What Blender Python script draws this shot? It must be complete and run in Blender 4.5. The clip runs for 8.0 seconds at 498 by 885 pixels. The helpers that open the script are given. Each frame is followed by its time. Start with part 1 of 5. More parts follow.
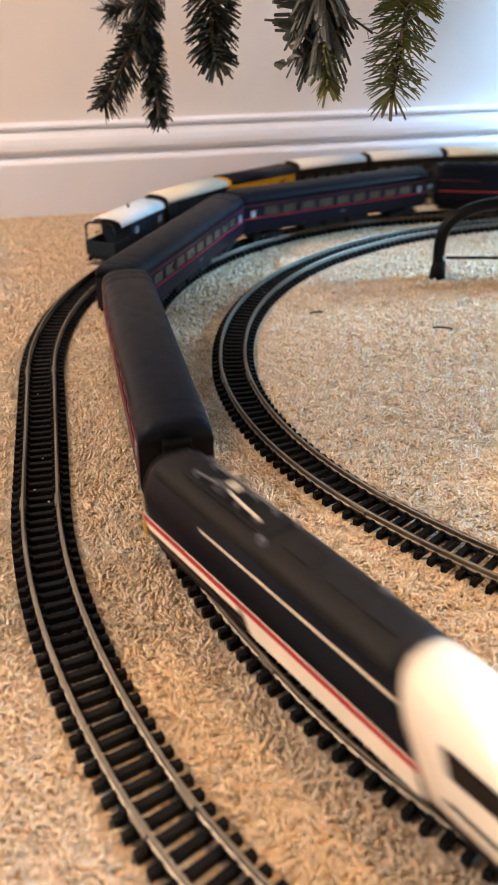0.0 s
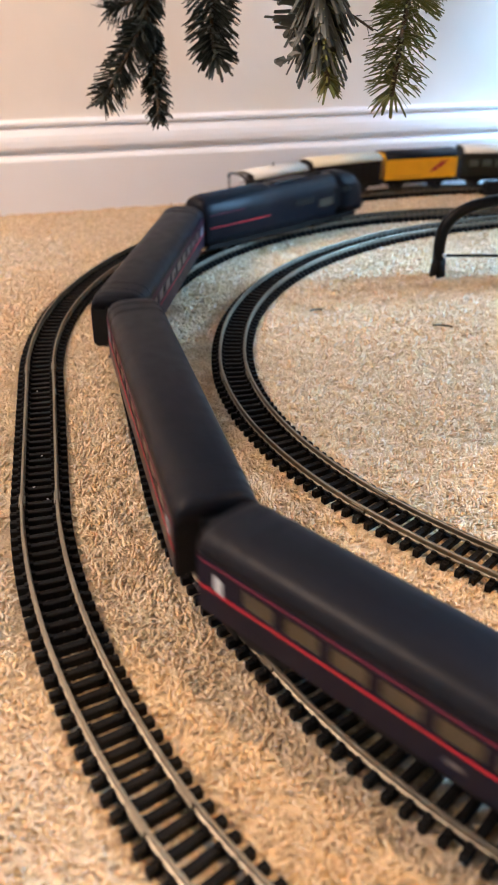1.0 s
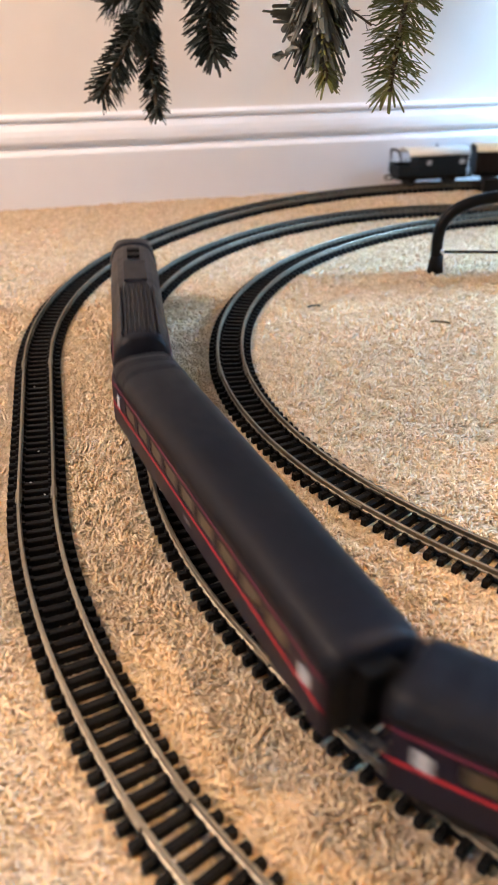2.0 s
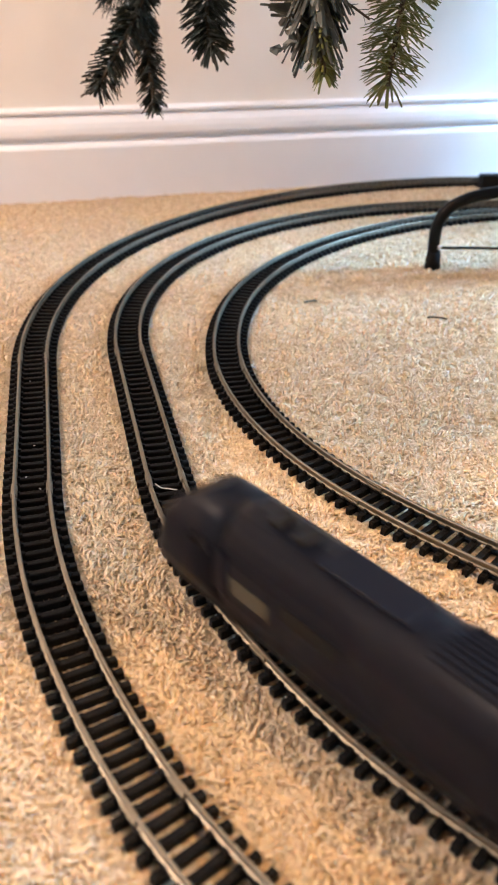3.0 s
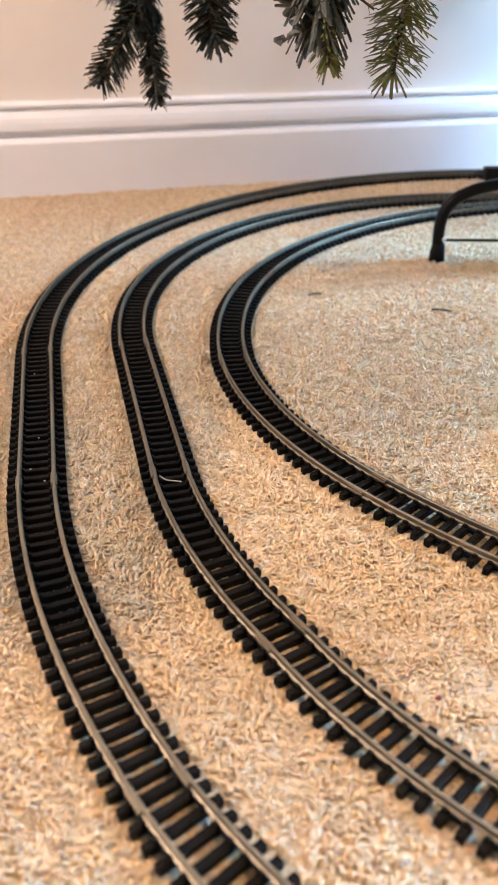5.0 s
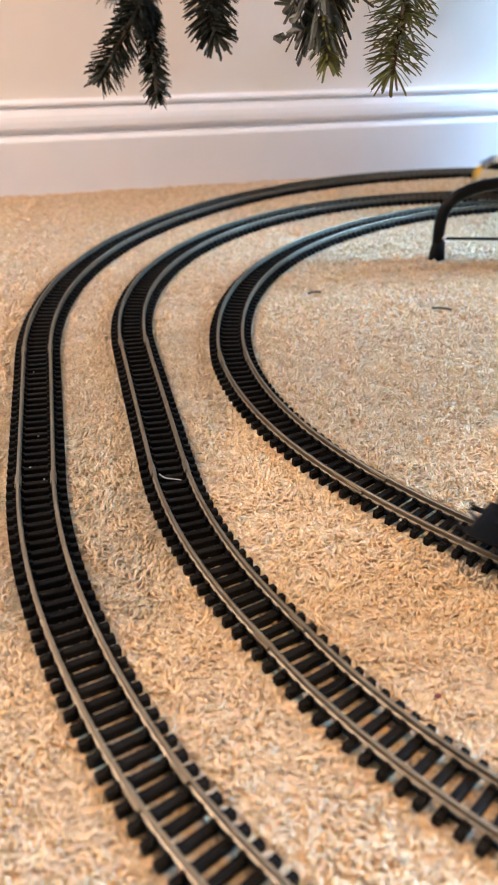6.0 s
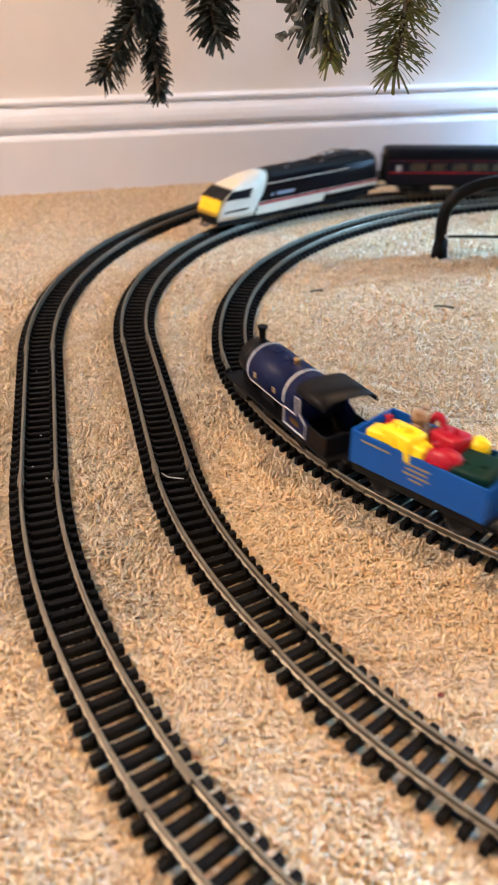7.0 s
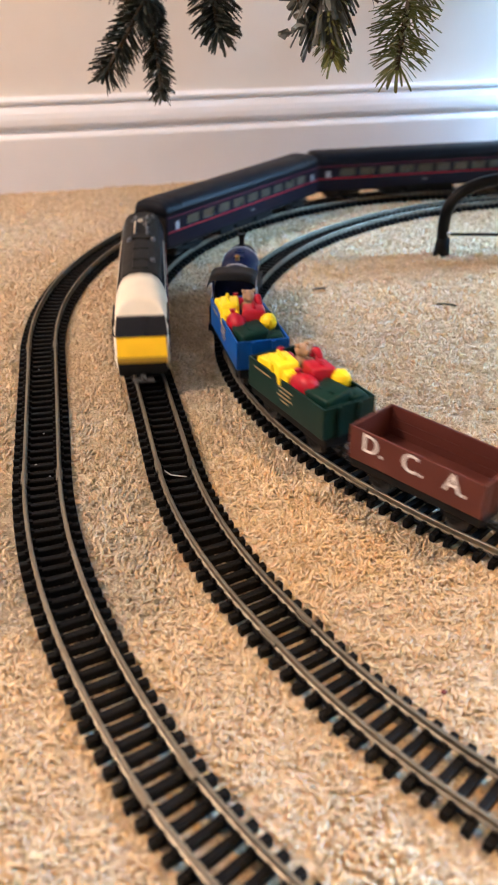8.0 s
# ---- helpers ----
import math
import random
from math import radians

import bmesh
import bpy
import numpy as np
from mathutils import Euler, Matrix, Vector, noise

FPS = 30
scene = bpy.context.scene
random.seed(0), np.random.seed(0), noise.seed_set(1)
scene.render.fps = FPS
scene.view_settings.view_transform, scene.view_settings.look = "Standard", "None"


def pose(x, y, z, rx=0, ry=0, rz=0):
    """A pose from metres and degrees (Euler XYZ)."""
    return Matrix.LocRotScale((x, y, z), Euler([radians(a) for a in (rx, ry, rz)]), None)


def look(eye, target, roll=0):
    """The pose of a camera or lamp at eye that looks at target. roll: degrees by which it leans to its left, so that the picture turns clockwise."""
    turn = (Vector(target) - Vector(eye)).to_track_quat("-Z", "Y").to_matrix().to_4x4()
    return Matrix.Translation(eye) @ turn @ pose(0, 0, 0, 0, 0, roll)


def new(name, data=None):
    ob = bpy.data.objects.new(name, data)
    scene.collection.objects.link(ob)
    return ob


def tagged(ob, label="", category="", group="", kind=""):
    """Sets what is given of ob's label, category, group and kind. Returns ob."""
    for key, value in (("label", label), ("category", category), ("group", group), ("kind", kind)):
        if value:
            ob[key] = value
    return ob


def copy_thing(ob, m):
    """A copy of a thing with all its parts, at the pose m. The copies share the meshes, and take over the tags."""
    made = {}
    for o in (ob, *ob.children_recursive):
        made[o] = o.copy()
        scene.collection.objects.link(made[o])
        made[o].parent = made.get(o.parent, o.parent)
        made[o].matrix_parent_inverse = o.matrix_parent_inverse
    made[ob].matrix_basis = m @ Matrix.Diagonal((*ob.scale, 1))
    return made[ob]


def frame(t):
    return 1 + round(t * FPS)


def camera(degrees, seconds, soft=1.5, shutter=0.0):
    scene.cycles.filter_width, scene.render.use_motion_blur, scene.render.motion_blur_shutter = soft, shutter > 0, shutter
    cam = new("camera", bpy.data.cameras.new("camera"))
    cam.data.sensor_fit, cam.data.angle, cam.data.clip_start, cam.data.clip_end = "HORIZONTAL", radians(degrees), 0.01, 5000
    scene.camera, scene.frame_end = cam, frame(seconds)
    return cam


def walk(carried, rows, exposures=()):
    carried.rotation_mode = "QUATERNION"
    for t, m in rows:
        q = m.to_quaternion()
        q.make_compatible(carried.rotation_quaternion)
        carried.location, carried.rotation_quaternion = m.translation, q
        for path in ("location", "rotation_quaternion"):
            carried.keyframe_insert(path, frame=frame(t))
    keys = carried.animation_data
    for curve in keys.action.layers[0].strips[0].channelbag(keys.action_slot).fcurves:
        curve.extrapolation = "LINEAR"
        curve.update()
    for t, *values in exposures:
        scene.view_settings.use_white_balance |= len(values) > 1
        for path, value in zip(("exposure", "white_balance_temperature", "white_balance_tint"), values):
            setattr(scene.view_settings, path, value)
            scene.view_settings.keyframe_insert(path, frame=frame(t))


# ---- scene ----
# ---- camera and its walk ----
cam = camera(33.83, 8.0, 1.9, 0.5)
cam.data.dof.use_dof, cam.data.dof.focus_distance, cam.data.dof.aperture_fstop = True, 0.43, 17.0
walk(cam, [
    (0, pose(0.0002, -0.0006, 0.2331, 60.639, -0.044, 0.328)),
    (0.5, pose(0.0003, -0.0003, 0.2333, 60.495, -0.050, 0.364)),
    (1, pose(0.0004, -0.0003, 0.2331, 60.459, -0.130, 0.356)),
    (1.5, pose(0.0005, -0.0004, 0.2328, 60.346, -0.198, 0.315)),
    (3, pose(0.0006, 0.0004, 0.2312, 59.990, -0.579, 0.125)),
    (3.5, pose(0.0002, 0.0000, 0.2312, 59.765, -0.689, 0.132)),
    (4, pose(0.0002, 0.0002, 0.2308, 59.699, -0.604, 0.189)),
    (4.5, pose(0.0001, 0.0000, 0.2302, 59.654, -0.468, 0.274)),
    (6, pose(0.0010, -0.0002, 0.2293, 59.556, -0.375, 0.373)),
    (6.5, pose(0.0010, 0.0000, 0.2294, 59.476, -0.307, 0.412)),
    (7, pose(0.0008, 0.0001, 0.2295, 59.431, -0.221, 0.462)),
    (7.5, pose(0.0005, -0.0001, 0.2294, 59.412, -0.167, 0.503)),
    (8, pose(0.0000, -0.0003, 0.2295, 59.310, -0.145, 0.523)),
], [(0, -0.38, 6100, 12), (1, -0.17, 6100, 12), (3.5, -0.12, 6100, 12), (4.5, -0.26, 6100, 12), (6, -0.28, 6100, 12), (6.5, -0.27, 6100, 12), (7.5, -0.31, 6100, 12), (8, -0.30, 6100, 12)])

# ---- world, sun, large lights and exposure ----
TURN = radians(16.38)                       # the back wall's direction against the x axis
UX, UY = math.cos(TURN), math.sin(TURN)


def room(u, v, z=0.0):
    """From the room's own axes (u along the back wall, v towards it, both from a point on the wall) to the world."""
    return Vector((-0.004 + u * UX - v * UY, 1.018 + u * UY + v * UX, z))


world = bpy.data.worlds.new("world")
scene.world = world
world.use_nodes = True
sky = world.node_tree.nodes.new("ShaderNodeTexSky")
sky.sky_type, sky.sun_disc, sky.sun_elevation, sky.sun_rotation = "NISHITA", False, radians(25), radians(120)
world.node_tree.links.new(sky.outputs[0], world.node_tree.nodes["Background"].inputs[0])
world.node_tree.nodes["Background"].inputs[1].default_value = 0.1


def area_lamp(name, place, target, sx, sy, watts, colour):
    data = bpy.data.lights.new(name, "AREA")
    data.shape, data.size, data.size_y, data.energy, data.color = "RECTANGLE", sx, sy, watts, colour
    ob = new(name, data)
    ob.matrix_world = look(place, target)
    return ob


day = area_lamp("window_daylight", room(1.99, -0.62, 1.25), room(0.0, -0.30, 0.0), 0.42, 1.2, 205, (0.34, 0.65, 1.0))
day.data.spread = radians(130)
area_lamp("ceiling_lamp_light", (1.15, 0.42, 2.36), (0.5, 0.40, 0.0), 0.07, 0.07, 80, (1.0, 0.585, 0.27))
area_lamp("floor_lamp_light", room(-1.45, -0.45, 1.25), room(-0.5, 0.0, 0.3), 0.30, 0.30, 44, (1.0, 0.71, 0.52))

# ---- materials ----
def material(name, colour, rough=0.6, metal=0.0, second=None, scale=60.0, mix=0.5, bump=0.0, bump_scale=None,
             stain=None, stain_scale=4.0, stain_amount=0.35, coat=0.0, per_object=0.0, detail=6.0, gloss=0.5):
    """A procedural surface: base colour with grain towards a second colour, larger stains, relief, and variation from piece to piece."""
    m = bpy.data.materials.new(name)
    m.use_nodes = True
    nt = m.node_tree
    b = nt.nodes["Principled BSDF"]
    b.inputs["Roughness"].default_value, b.inputs["Metallic"].default_value = rough, metal
    b.inputs["Coat Weight"].default_value = coat
    b.inputs["Specular IOR Level"].default_value = gloss
    b.inputs["Coat Roughness"].default_value = 0.15
    geo = nt.nodes.new("ShaderNodeTexCoord")
    out = geo.outputs["Object"]

    def noise_node(sc, det=detail):
        n = nt.nodes.new("ShaderNodeTexNoise")
        n.inputs["Scale"].default_value, n.inputs["Detail"].default_value = sc, det
        nt.links.new(out, n.inputs["Vector"])
        return n

    def blend(fac, a, bcol, amount=1.0):
        x = nt.nodes.new("ShaderNodeMix")
        x.data_type = "RGBA"
        r = nt.nodes.new("ShaderNodeMapRange")
        r.inputs["From Min"].default_value, r.inputs["From Max"].default_value = 0.35, 0.65
        r.inputs["To Max"].default_value = amount
        nt.links.new(fac, r.inputs["Value"])
        nt.links.new(r.outputs[0], x.inputs["Factor"])
        for sock, val in ((x.inputs[6], a), (x.inputs[7], bcol)):
            if isinstance(val, tuple):
                sock.default_value = (*val, 1)
            else:
                nt.links.new(val, sock)
        return x.outputs[2]

    col = colour
    second = second or tuple(c * 0.8 for c in colour)
    g = noise_node(scale)
    col = blend(g.outputs["Fac"], col, second, mix)
    if stain:
        col = blend(noise_node(stain_scale, 3.0).outputs["Fac"], col, stain, stain_amount)
    if per_object:
        info = nt.nodes.new("ShaderNodeObjectInfo")
        h = nt.nodes.new("ShaderNodeHueSaturation")
        r = nt.nodes.new("ShaderNodeMapRange")
        r.inputs["To Min"].default_value, r.inputs["To Max"].default_value = 1 - per_object, 1 + per_object
        nt.links.new(info.outputs["Random"], r.inputs["Value"])
        nt.links.new(r.outputs[0], h.inputs["Value"])
        nt.links.new(col, h.inputs["Color"])
        col = h.outputs["Color"]
    nt.links.new(col, b.inputs["Base Color"])
    rr = nt.nodes.new("ShaderNodeMapRange")
    rr.inputs["To Min"].default_value, rr.inputs["To Max"].default_value = max(rough - 0.1, 0.02), min(rough + 0.12, 1)
    nt.links.new(noise_node(scale * 0.4).outputs["Fac"], rr.inputs["Value"])
    nt.links.new(rr.outputs[0], b.inputs["Roughness"])
    if bump:
        bn = nt.nodes.new("ShaderNodeBump")
        bn.inputs["Strength"].default_value, bn.inputs["Distance"].default_value = min(bump, 1.0), 0.001
        nt.links.new(noise_node(bump_scale or scale).outputs["Fac"], bn.inputs["Height"])
        nt.links.new(bn.outputs[0], b.inputs["Normal"])
    return m


M = {}
M["wall"] = material("wall_paint", (0.74, 0.70, 0.645), 0.75, second=(0.71, 0.67, 0.615), scale=30, bump=0.15, bump_scale=400)
M["skirting"] = material("skirting_paint", (0.78, 0.79, 0.81), 0.32, second=(0.75, 0.76, 0.78), scale=25, bump=0.05, bump_scale=120)


def carpet_material():
    """Twisted yarn: each tuft a little lighter or darker, fine fibre grain, broad faint wear."""
    m = material("carpet_yarn", (0.67, 0.505, 0.345), 0.95, second=(0.53, 0.385, 0.25), scale=900, mix=0.8, gloss=0.08, bump=0.3, bump_scale=2600,
                 stain=(0.42, 0.285, 0.16), stain_scale=160, stain_amount=0.55, detail=4)
    nt = m.node_tree
    b = nt.nodes["Principled BSDF"]
    b.inputs["Subsurface Weight"].default_value, b.inputs["Subsurface Scale"].default_value = 0.75, 0.0024
    b.inputs["Subsurface Radius"].default_value = (1.0, 0.72, 0.45)
    source = b.inputs["Base Color"].links[0].from_socket
    geo, hsv, span = nt.nodes.new("ShaderNodeNewGeometry"), nt.nodes.new("ShaderNodeHueSaturation"), nt.nodes.new("ShaderNodeMapRange")
    span.inputs["To Min"].default_value, span.inputs["To Max"].default_value = 0.78, 1.14
    nt.links.new(geo.outputs["Random Per Island"], span.inputs["Value"])
    nt.links.new(span.outputs[0], hsv.inputs["Value"])
    nt.links.new(source, hsv.inputs["Color"])
    nt.links.new(hsv.outputs["Color"], b.inputs["Base Color"])
    return m


M["carpet"] = carpet_material()
M["sleeper"] = material("sleeper_plastic", (0.0035, 0.0035, 0.0037), 0.5, second=(0.006, 0.0058, 0.0058), scale=500, bump=0.5, bump_scale=700, per_object=0.35, gloss=0.08)
M["rail"] = material("rail_nickel", (0.25, 0.225, 0.175), 0.48, 1.0, second=(0.17, 0.145, 0.105), scale=160, stain=(0.13, 0.11, 0.085), stain_scale=30)
M["dark"] = material("underframe_plastic", (0.005, 0.005, 0.005), 0.6, second=(0.009, 0.0085, 0.008), scale=300, gloss=0.15)
M["navy"] = material("coach_navy", (0.005, 0.005, 0.012), 0.35, second=(0.007, 0.007, 0.016), scale=200, gloss=0.14)
M["roof"] = material("roof_grey", (0.0036, 0.0046, 0.0078), 0.42, second=(0.0055, 0.0068, 0.0110), scale=250, bump=0.1, gloss=0.09)
M["red"] = material("red_stripe", (0.34, 0.016, 0.022), 0.4, gloss=0.3)
M["white"] = material("white_paint", (0.68, 0.61, 0.47), 0.4, gloss=0.3)
M["yellow"] = material("yellow_paint", (0.93, 0.57, 0.004), 0.4, gloss=0.3)
M["glass"] = material("black_glazing", (0.004, 0.004, 0.006), 0.25, gloss=0.2)
M["blue"] = material("blue_paint", (0.004, 0.070, 0.30), 0.4, gloss=0.25)
M["green"] = material("green_paint", (0.003, 0.021, 0.017), 0.4, gloss=0.25)
M["brown"] = material("brown_paint", (0.082, 0.022, 0.016), 0.45, gloss=0.25)
M["black"] = material("black_metal", (0.003, 0.003, 0.003), 0.35, gloss=0.14)


# ---- shape helpers ----
def part(name, bm, mat, parent=None, label="", smooth=False):
    """Links a bmesh as one mesh object under a thing or part."""
    me = bpy.data.meshes.new(name)
    if smooth:
        for f in bm.faces:
            f.smooth = True
    bm.to_mesh(me)
    bm.free()
    me.materials.append(M[mat] if isinstance(mat, str) else mat)
    ob = new(name, me)
    if parent:
        ob.parent = parent
    if label:
        tagged(ob, label)
    return ob


def box(x0, x1, y0, y1, z0, z1, bevel=0.0, bm=None):
    """A box between two corners, its edges rounded by bevel."""
    bm = bm or bmesh.new()
    made = bmesh.ops.create_cube(bm, size=1)["verts"]
    for v in made:
        v.co = Vector((x0 + (v.co.x + 0.5) * (x1 - x0), y0 + (v.co.y + 0.5) * (y1 - y0), z0 + (v.co.z + 0.5) * (z1 - z0)))
    if bevel:
        edges = list({e for v in made for e in v.link_edges})
        bmesh.ops.bevel(bm, geom=edges, offset=bevel, segments=2, affect="EDGES", profile=0.5)
    return bm


def sweep(profile, stations, bm=None, caps=True):
    """A closed profile [(y, z)] carried along stations: functions or lists of points per station. stations: list of lists of 3D points."""
    bm = bm or bmesh.new()
    rings = [[bm.verts.new(p) for p in ring] for ring in stations]
    n = len(rings[0])
    for a, b in zip(rings, rings[1:]):
        for i in range(n):
            bm.faces.new((a[i], a[(i + 1) % n], b[(i + 1) % n], b[i]))
    if caps:
        bm.faces.new(rings[0][::-1])
        bm.faces.new(rings[-1])
    bmesh.ops.recalc_face_normals(bm, faces=bm.faces[:])
    return bm


def empty(name, label, category, group="", kind=""):
    ob = new(name)
    ob.empty_display_size = 0.02
    return tagged(ob, label, category, group, kind)


# ---- the railway's plan ----
RAIL_TOP = 0.0065


def bend(x, y, h, radius, length, step=0.004):
    """Points (x, y, heading) of an arc; heading 0 runs towards the viewer (-y), positive turns to +x. Negative length runs backwards."""
    n = max(2, int(abs(length) / step))
    c = 1 / radius if radius else 0.0
    out = []
    for i in range(n + 1):
        s = length * i / n
        if c:
            out.append((x + (math.cos(h) - math.cos(h + c * s)) / c, y - (math.sin(h + c * s) - math.sin(h)) / c, h + c * s))
        else:
            out.append((x + s * math.sin(h), y - s * math.cos(h), h))
    return out


class Line:
    """A closed line of track: a fitted stretch, far arcs (backwards from the joint), straight, near arcs, closed out of sight by a bow."""

    def __init__(self, x, y, turn, far, straight, near, bow):
        h = radians(turn)
        pts = []
        px, py, ph = x, y, h
        for radius, length, kink in far:
            seg = bend(px, py, ph - radians(kink), radius, -length)
            pts += seg[1:]
            px, py, ph = seg[-1]
        pts = pts[::-1]
        self.zero = len(pts)
        seg = bend(x, y, h, 0, straight)
        pts += seg
        px, py, ph = seg[-1]
        self.marks = [0.0, straight]
        total = straight
        for radius, length, kink in near:
            seg = bend(px, py, ph + radians(kink), radius, length)
            pts += seg[1:]
            px, py, ph = seg[-1]
            total += length
            self.marks.append(total)
        # the hidden bow from the near end round to the far end
        a, b = pts[-1], pts[0]
        a3 = Vector((a[0], a[1]))
        b3 = Vector((b[0], b[1]))
        p1 = a3 + bow * Vector((math.sin(a[2]), -math.cos(a[2])))
        p2 = b3 - bow * Vector((math.sin(b[2]), -math.cos(b[2])))
        n = 300
        prev = a3
        for i in range(1, n):
            u = i / n
            q = (1 - u) ** 3 * a3 + 3 * u * (1 - u) ** 2 * p1 + 3 * u * u * (1 - u) * p2 + u ** 3 * b3
            d = 3 * (1 - u) ** 2 * (p1 - a3) + 6 * u * (1 - u) * (p2 - p1) + 3 * u * u * (b3 - p2)
            pts.append((q.x, q.y, math.atan2(d.x, -d.y)))
        pts.append(pts[0])
        xy = np.array([(p[0], p[1]) for p in pts])
        s = np.concatenate([[0], np.cumsum(np.hypot(*np.diff(xy, axis=0).T))])
        self.s = s - s[self.zero]
        self.xy = xy
        self.h = np.unwrap(np.array([p[2] for p in pts]))
        self.h[-1] = self.h[0] + 2 * math.pi
        self.length = float(s[-1])

    def at(self, s):
        """(x, y, heading) at the running length s."""
        k = math.floor((s - self.s[0]) / self.length)
        s = s - k * self.length
        return (float(np.interp(s, self.s, self.xy[:, 0])), float(np.interp(s, self.s, self.xy[:, 1])),
                float(np.interp(s, self.s, self.h)) + k * 2 * math.pi)

    def vehicle_pose(self, s, half, way):
        """The pose of a vehicle whose bogies stand half before and behind s; it runs along the line (way 1) or against it (-1)."""
        x0, y0, _ = self.at(s + way * half)
        x1, y1, _ = self.at(s - way * half)
        return Matrix.Translation(((x0 + x1) / 2, (y0 + y1) / 2, RAIL_TOP)) @ Matrix.Rotation(math.atan2(y0 - y1, x0 - x1), 4, "Z")


LINE_A = Line(-0.1431, 0.5047, 12.7, [(0.4357, 0.30, 0.8), (0.4999, 0.55, 0)], 0.1641, [(0.5147, 0.1947, 0.8), (0.36, 0.16, 1.5)], 1.05)
LINE_B = Line(-0.0801, 0.5186, 13.6, [(0.3354, 0.30, 0.8), (0.3627, 0.42, 0)], 0.167, [(0.3559, 0.1311, 0.5), (0.3347, 0.18, -3.6)], 1.15)
LINE_C = Line(-0.0108, 0.4954, 9.5, [(0.3492, 0.30, 1.3), (0.4098, 0.30, 0)], 0.004, [(0.3119, 0.1646, 0.8), (0.4858, 0.18, 0.5)], 0.85)

# ---- the large structure ----
def smooth_noise(ny, nx, step, rng):
    """Random values on a coarse grid, blended to a fine one."""
    gy, gx = ny // step + 3, nx // step + 3
    g = rng.random((gy, gx))
    y, x = np.arange(ny) / step, np.arange(nx) / step
    y0, x0 = y.astype(int), x.astype(int)
    fy, fx = (y - y0)[:, None], (x - x0)[None, :]
    fy, fx = fy * fy * (3 - 2 * fy), fx * fx * (3 - 2 * fx)
    a, b = g[np.ix_(y0, x0)], g[np.ix_(y0, x0 + 1)]
    c, d = g[np.ix_(y0 + 1, x0)], g[np.ix_(y0 + 1, x0 + 1)]
    return (a * (1 - fx) + b * fx) * (1 - fy) + (c * (1 - fx) + d * fx) * fy


def track_distance(p):
    """How far each point (x, y) lies from the nearest line of track."""
    best = np.full(len(p), 9.0)
    for line in (LINE_A, LINE_B, LINE_C):
        for q in line.xy[::2]:
            best = np.minimum(best, (p[:, 0] - q[0]) ** 2 + (p[:, 1] - q[1]) ** 2)
    return np.sqrt(best)


def tufts(x0, x1, y0, y1, pitch, rng):
    """Fine leaning strands of yarn, gathered in clumps; the pile lies pressed down under the tracks. Vertices, quads and tips."""
    nx, ny = int((x1 - x0) / pitch), int((y1 - y0) / pitch)
    X, Y = np.meshgrid(x0 + (np.arange(nx) + 0.5) * pitch, y0 + (np.arange(ny) + 0.5) * pitch)
    step = max(2, round(0.0042 / pitch))
    drift = smooth_noise(ny, nx, step, rng).ravel() * 4 * math.pi
    clump = smooth_noise(ny, nx, step, rng).ravel() - 0.5
    rise = smooth_noise(ny, nx, max(3, round(0.014 / pitch)), rng).ravel() - 0.5
    p = np.stack([X.ravel(), Y.ravel()], -1) + pitch * 0.9 * (rng.random((nx * ny, 2)) - 0.5)
    n = len(p)
    press = np.clip((track_distance(p) - 0.0165) / 0.0030, 0, 1)
    top = (0.0002 + 0.0008 * rise + 0.0023 * clump + 0.0006 * (rng.random(n) - 0.5)) * (0.25 + 0.75 * press) - 0.0009 * (1 - press)
    turn = rng.random(n) * 2 * math.pi
    lean = np.stack([np.cos(turn), np.sin(turn)], -1) * (0.0007 + 0.0016 * rng.random(n))[:, None]
    lean += 0.0020 * np.stack([np.cos(drift), np.sin(drift)], -1)
    radius = 0.62 * pitch * (0.7 + 0.6 * rng.random(n))
    spin = rng.random(n) * 2 * math.pi
    rings = []
    for u, w in ((0.0, 1.0), (0.62, 0.85)):
        c = p + lean * u ** 1.3
        z = -0.0022 + (top + 0.0022) * (1 - (1 - u) ** 1.6)
        for k in range(3):
            a = spin + 2 * math.pi * k / 3 + 0.9 * u
            rings.append(np.stack([c[:, 0] + radius * w * np.cos(a), c[:, 1] + radius * w * np.sin(a), z], -1))
    rings.append(np.concatenate([p + lean, (top + 0.0001)[:, None]], 1))
    base = (np.arange(n) * 7)[:, None]
    quads = [base + np.array([k, (k + 1) % 3, 3 + (k + 1) % 3, 3 + k]) for k in range(3)]
    tips = [base + np.array([3 + k, 3 + (k + 1) % 3, 6]) for k in range(3)]
    return np.stack(rings, 1).reshape(-1, 3), np.concatenate(quads), np.concatenate(tips)


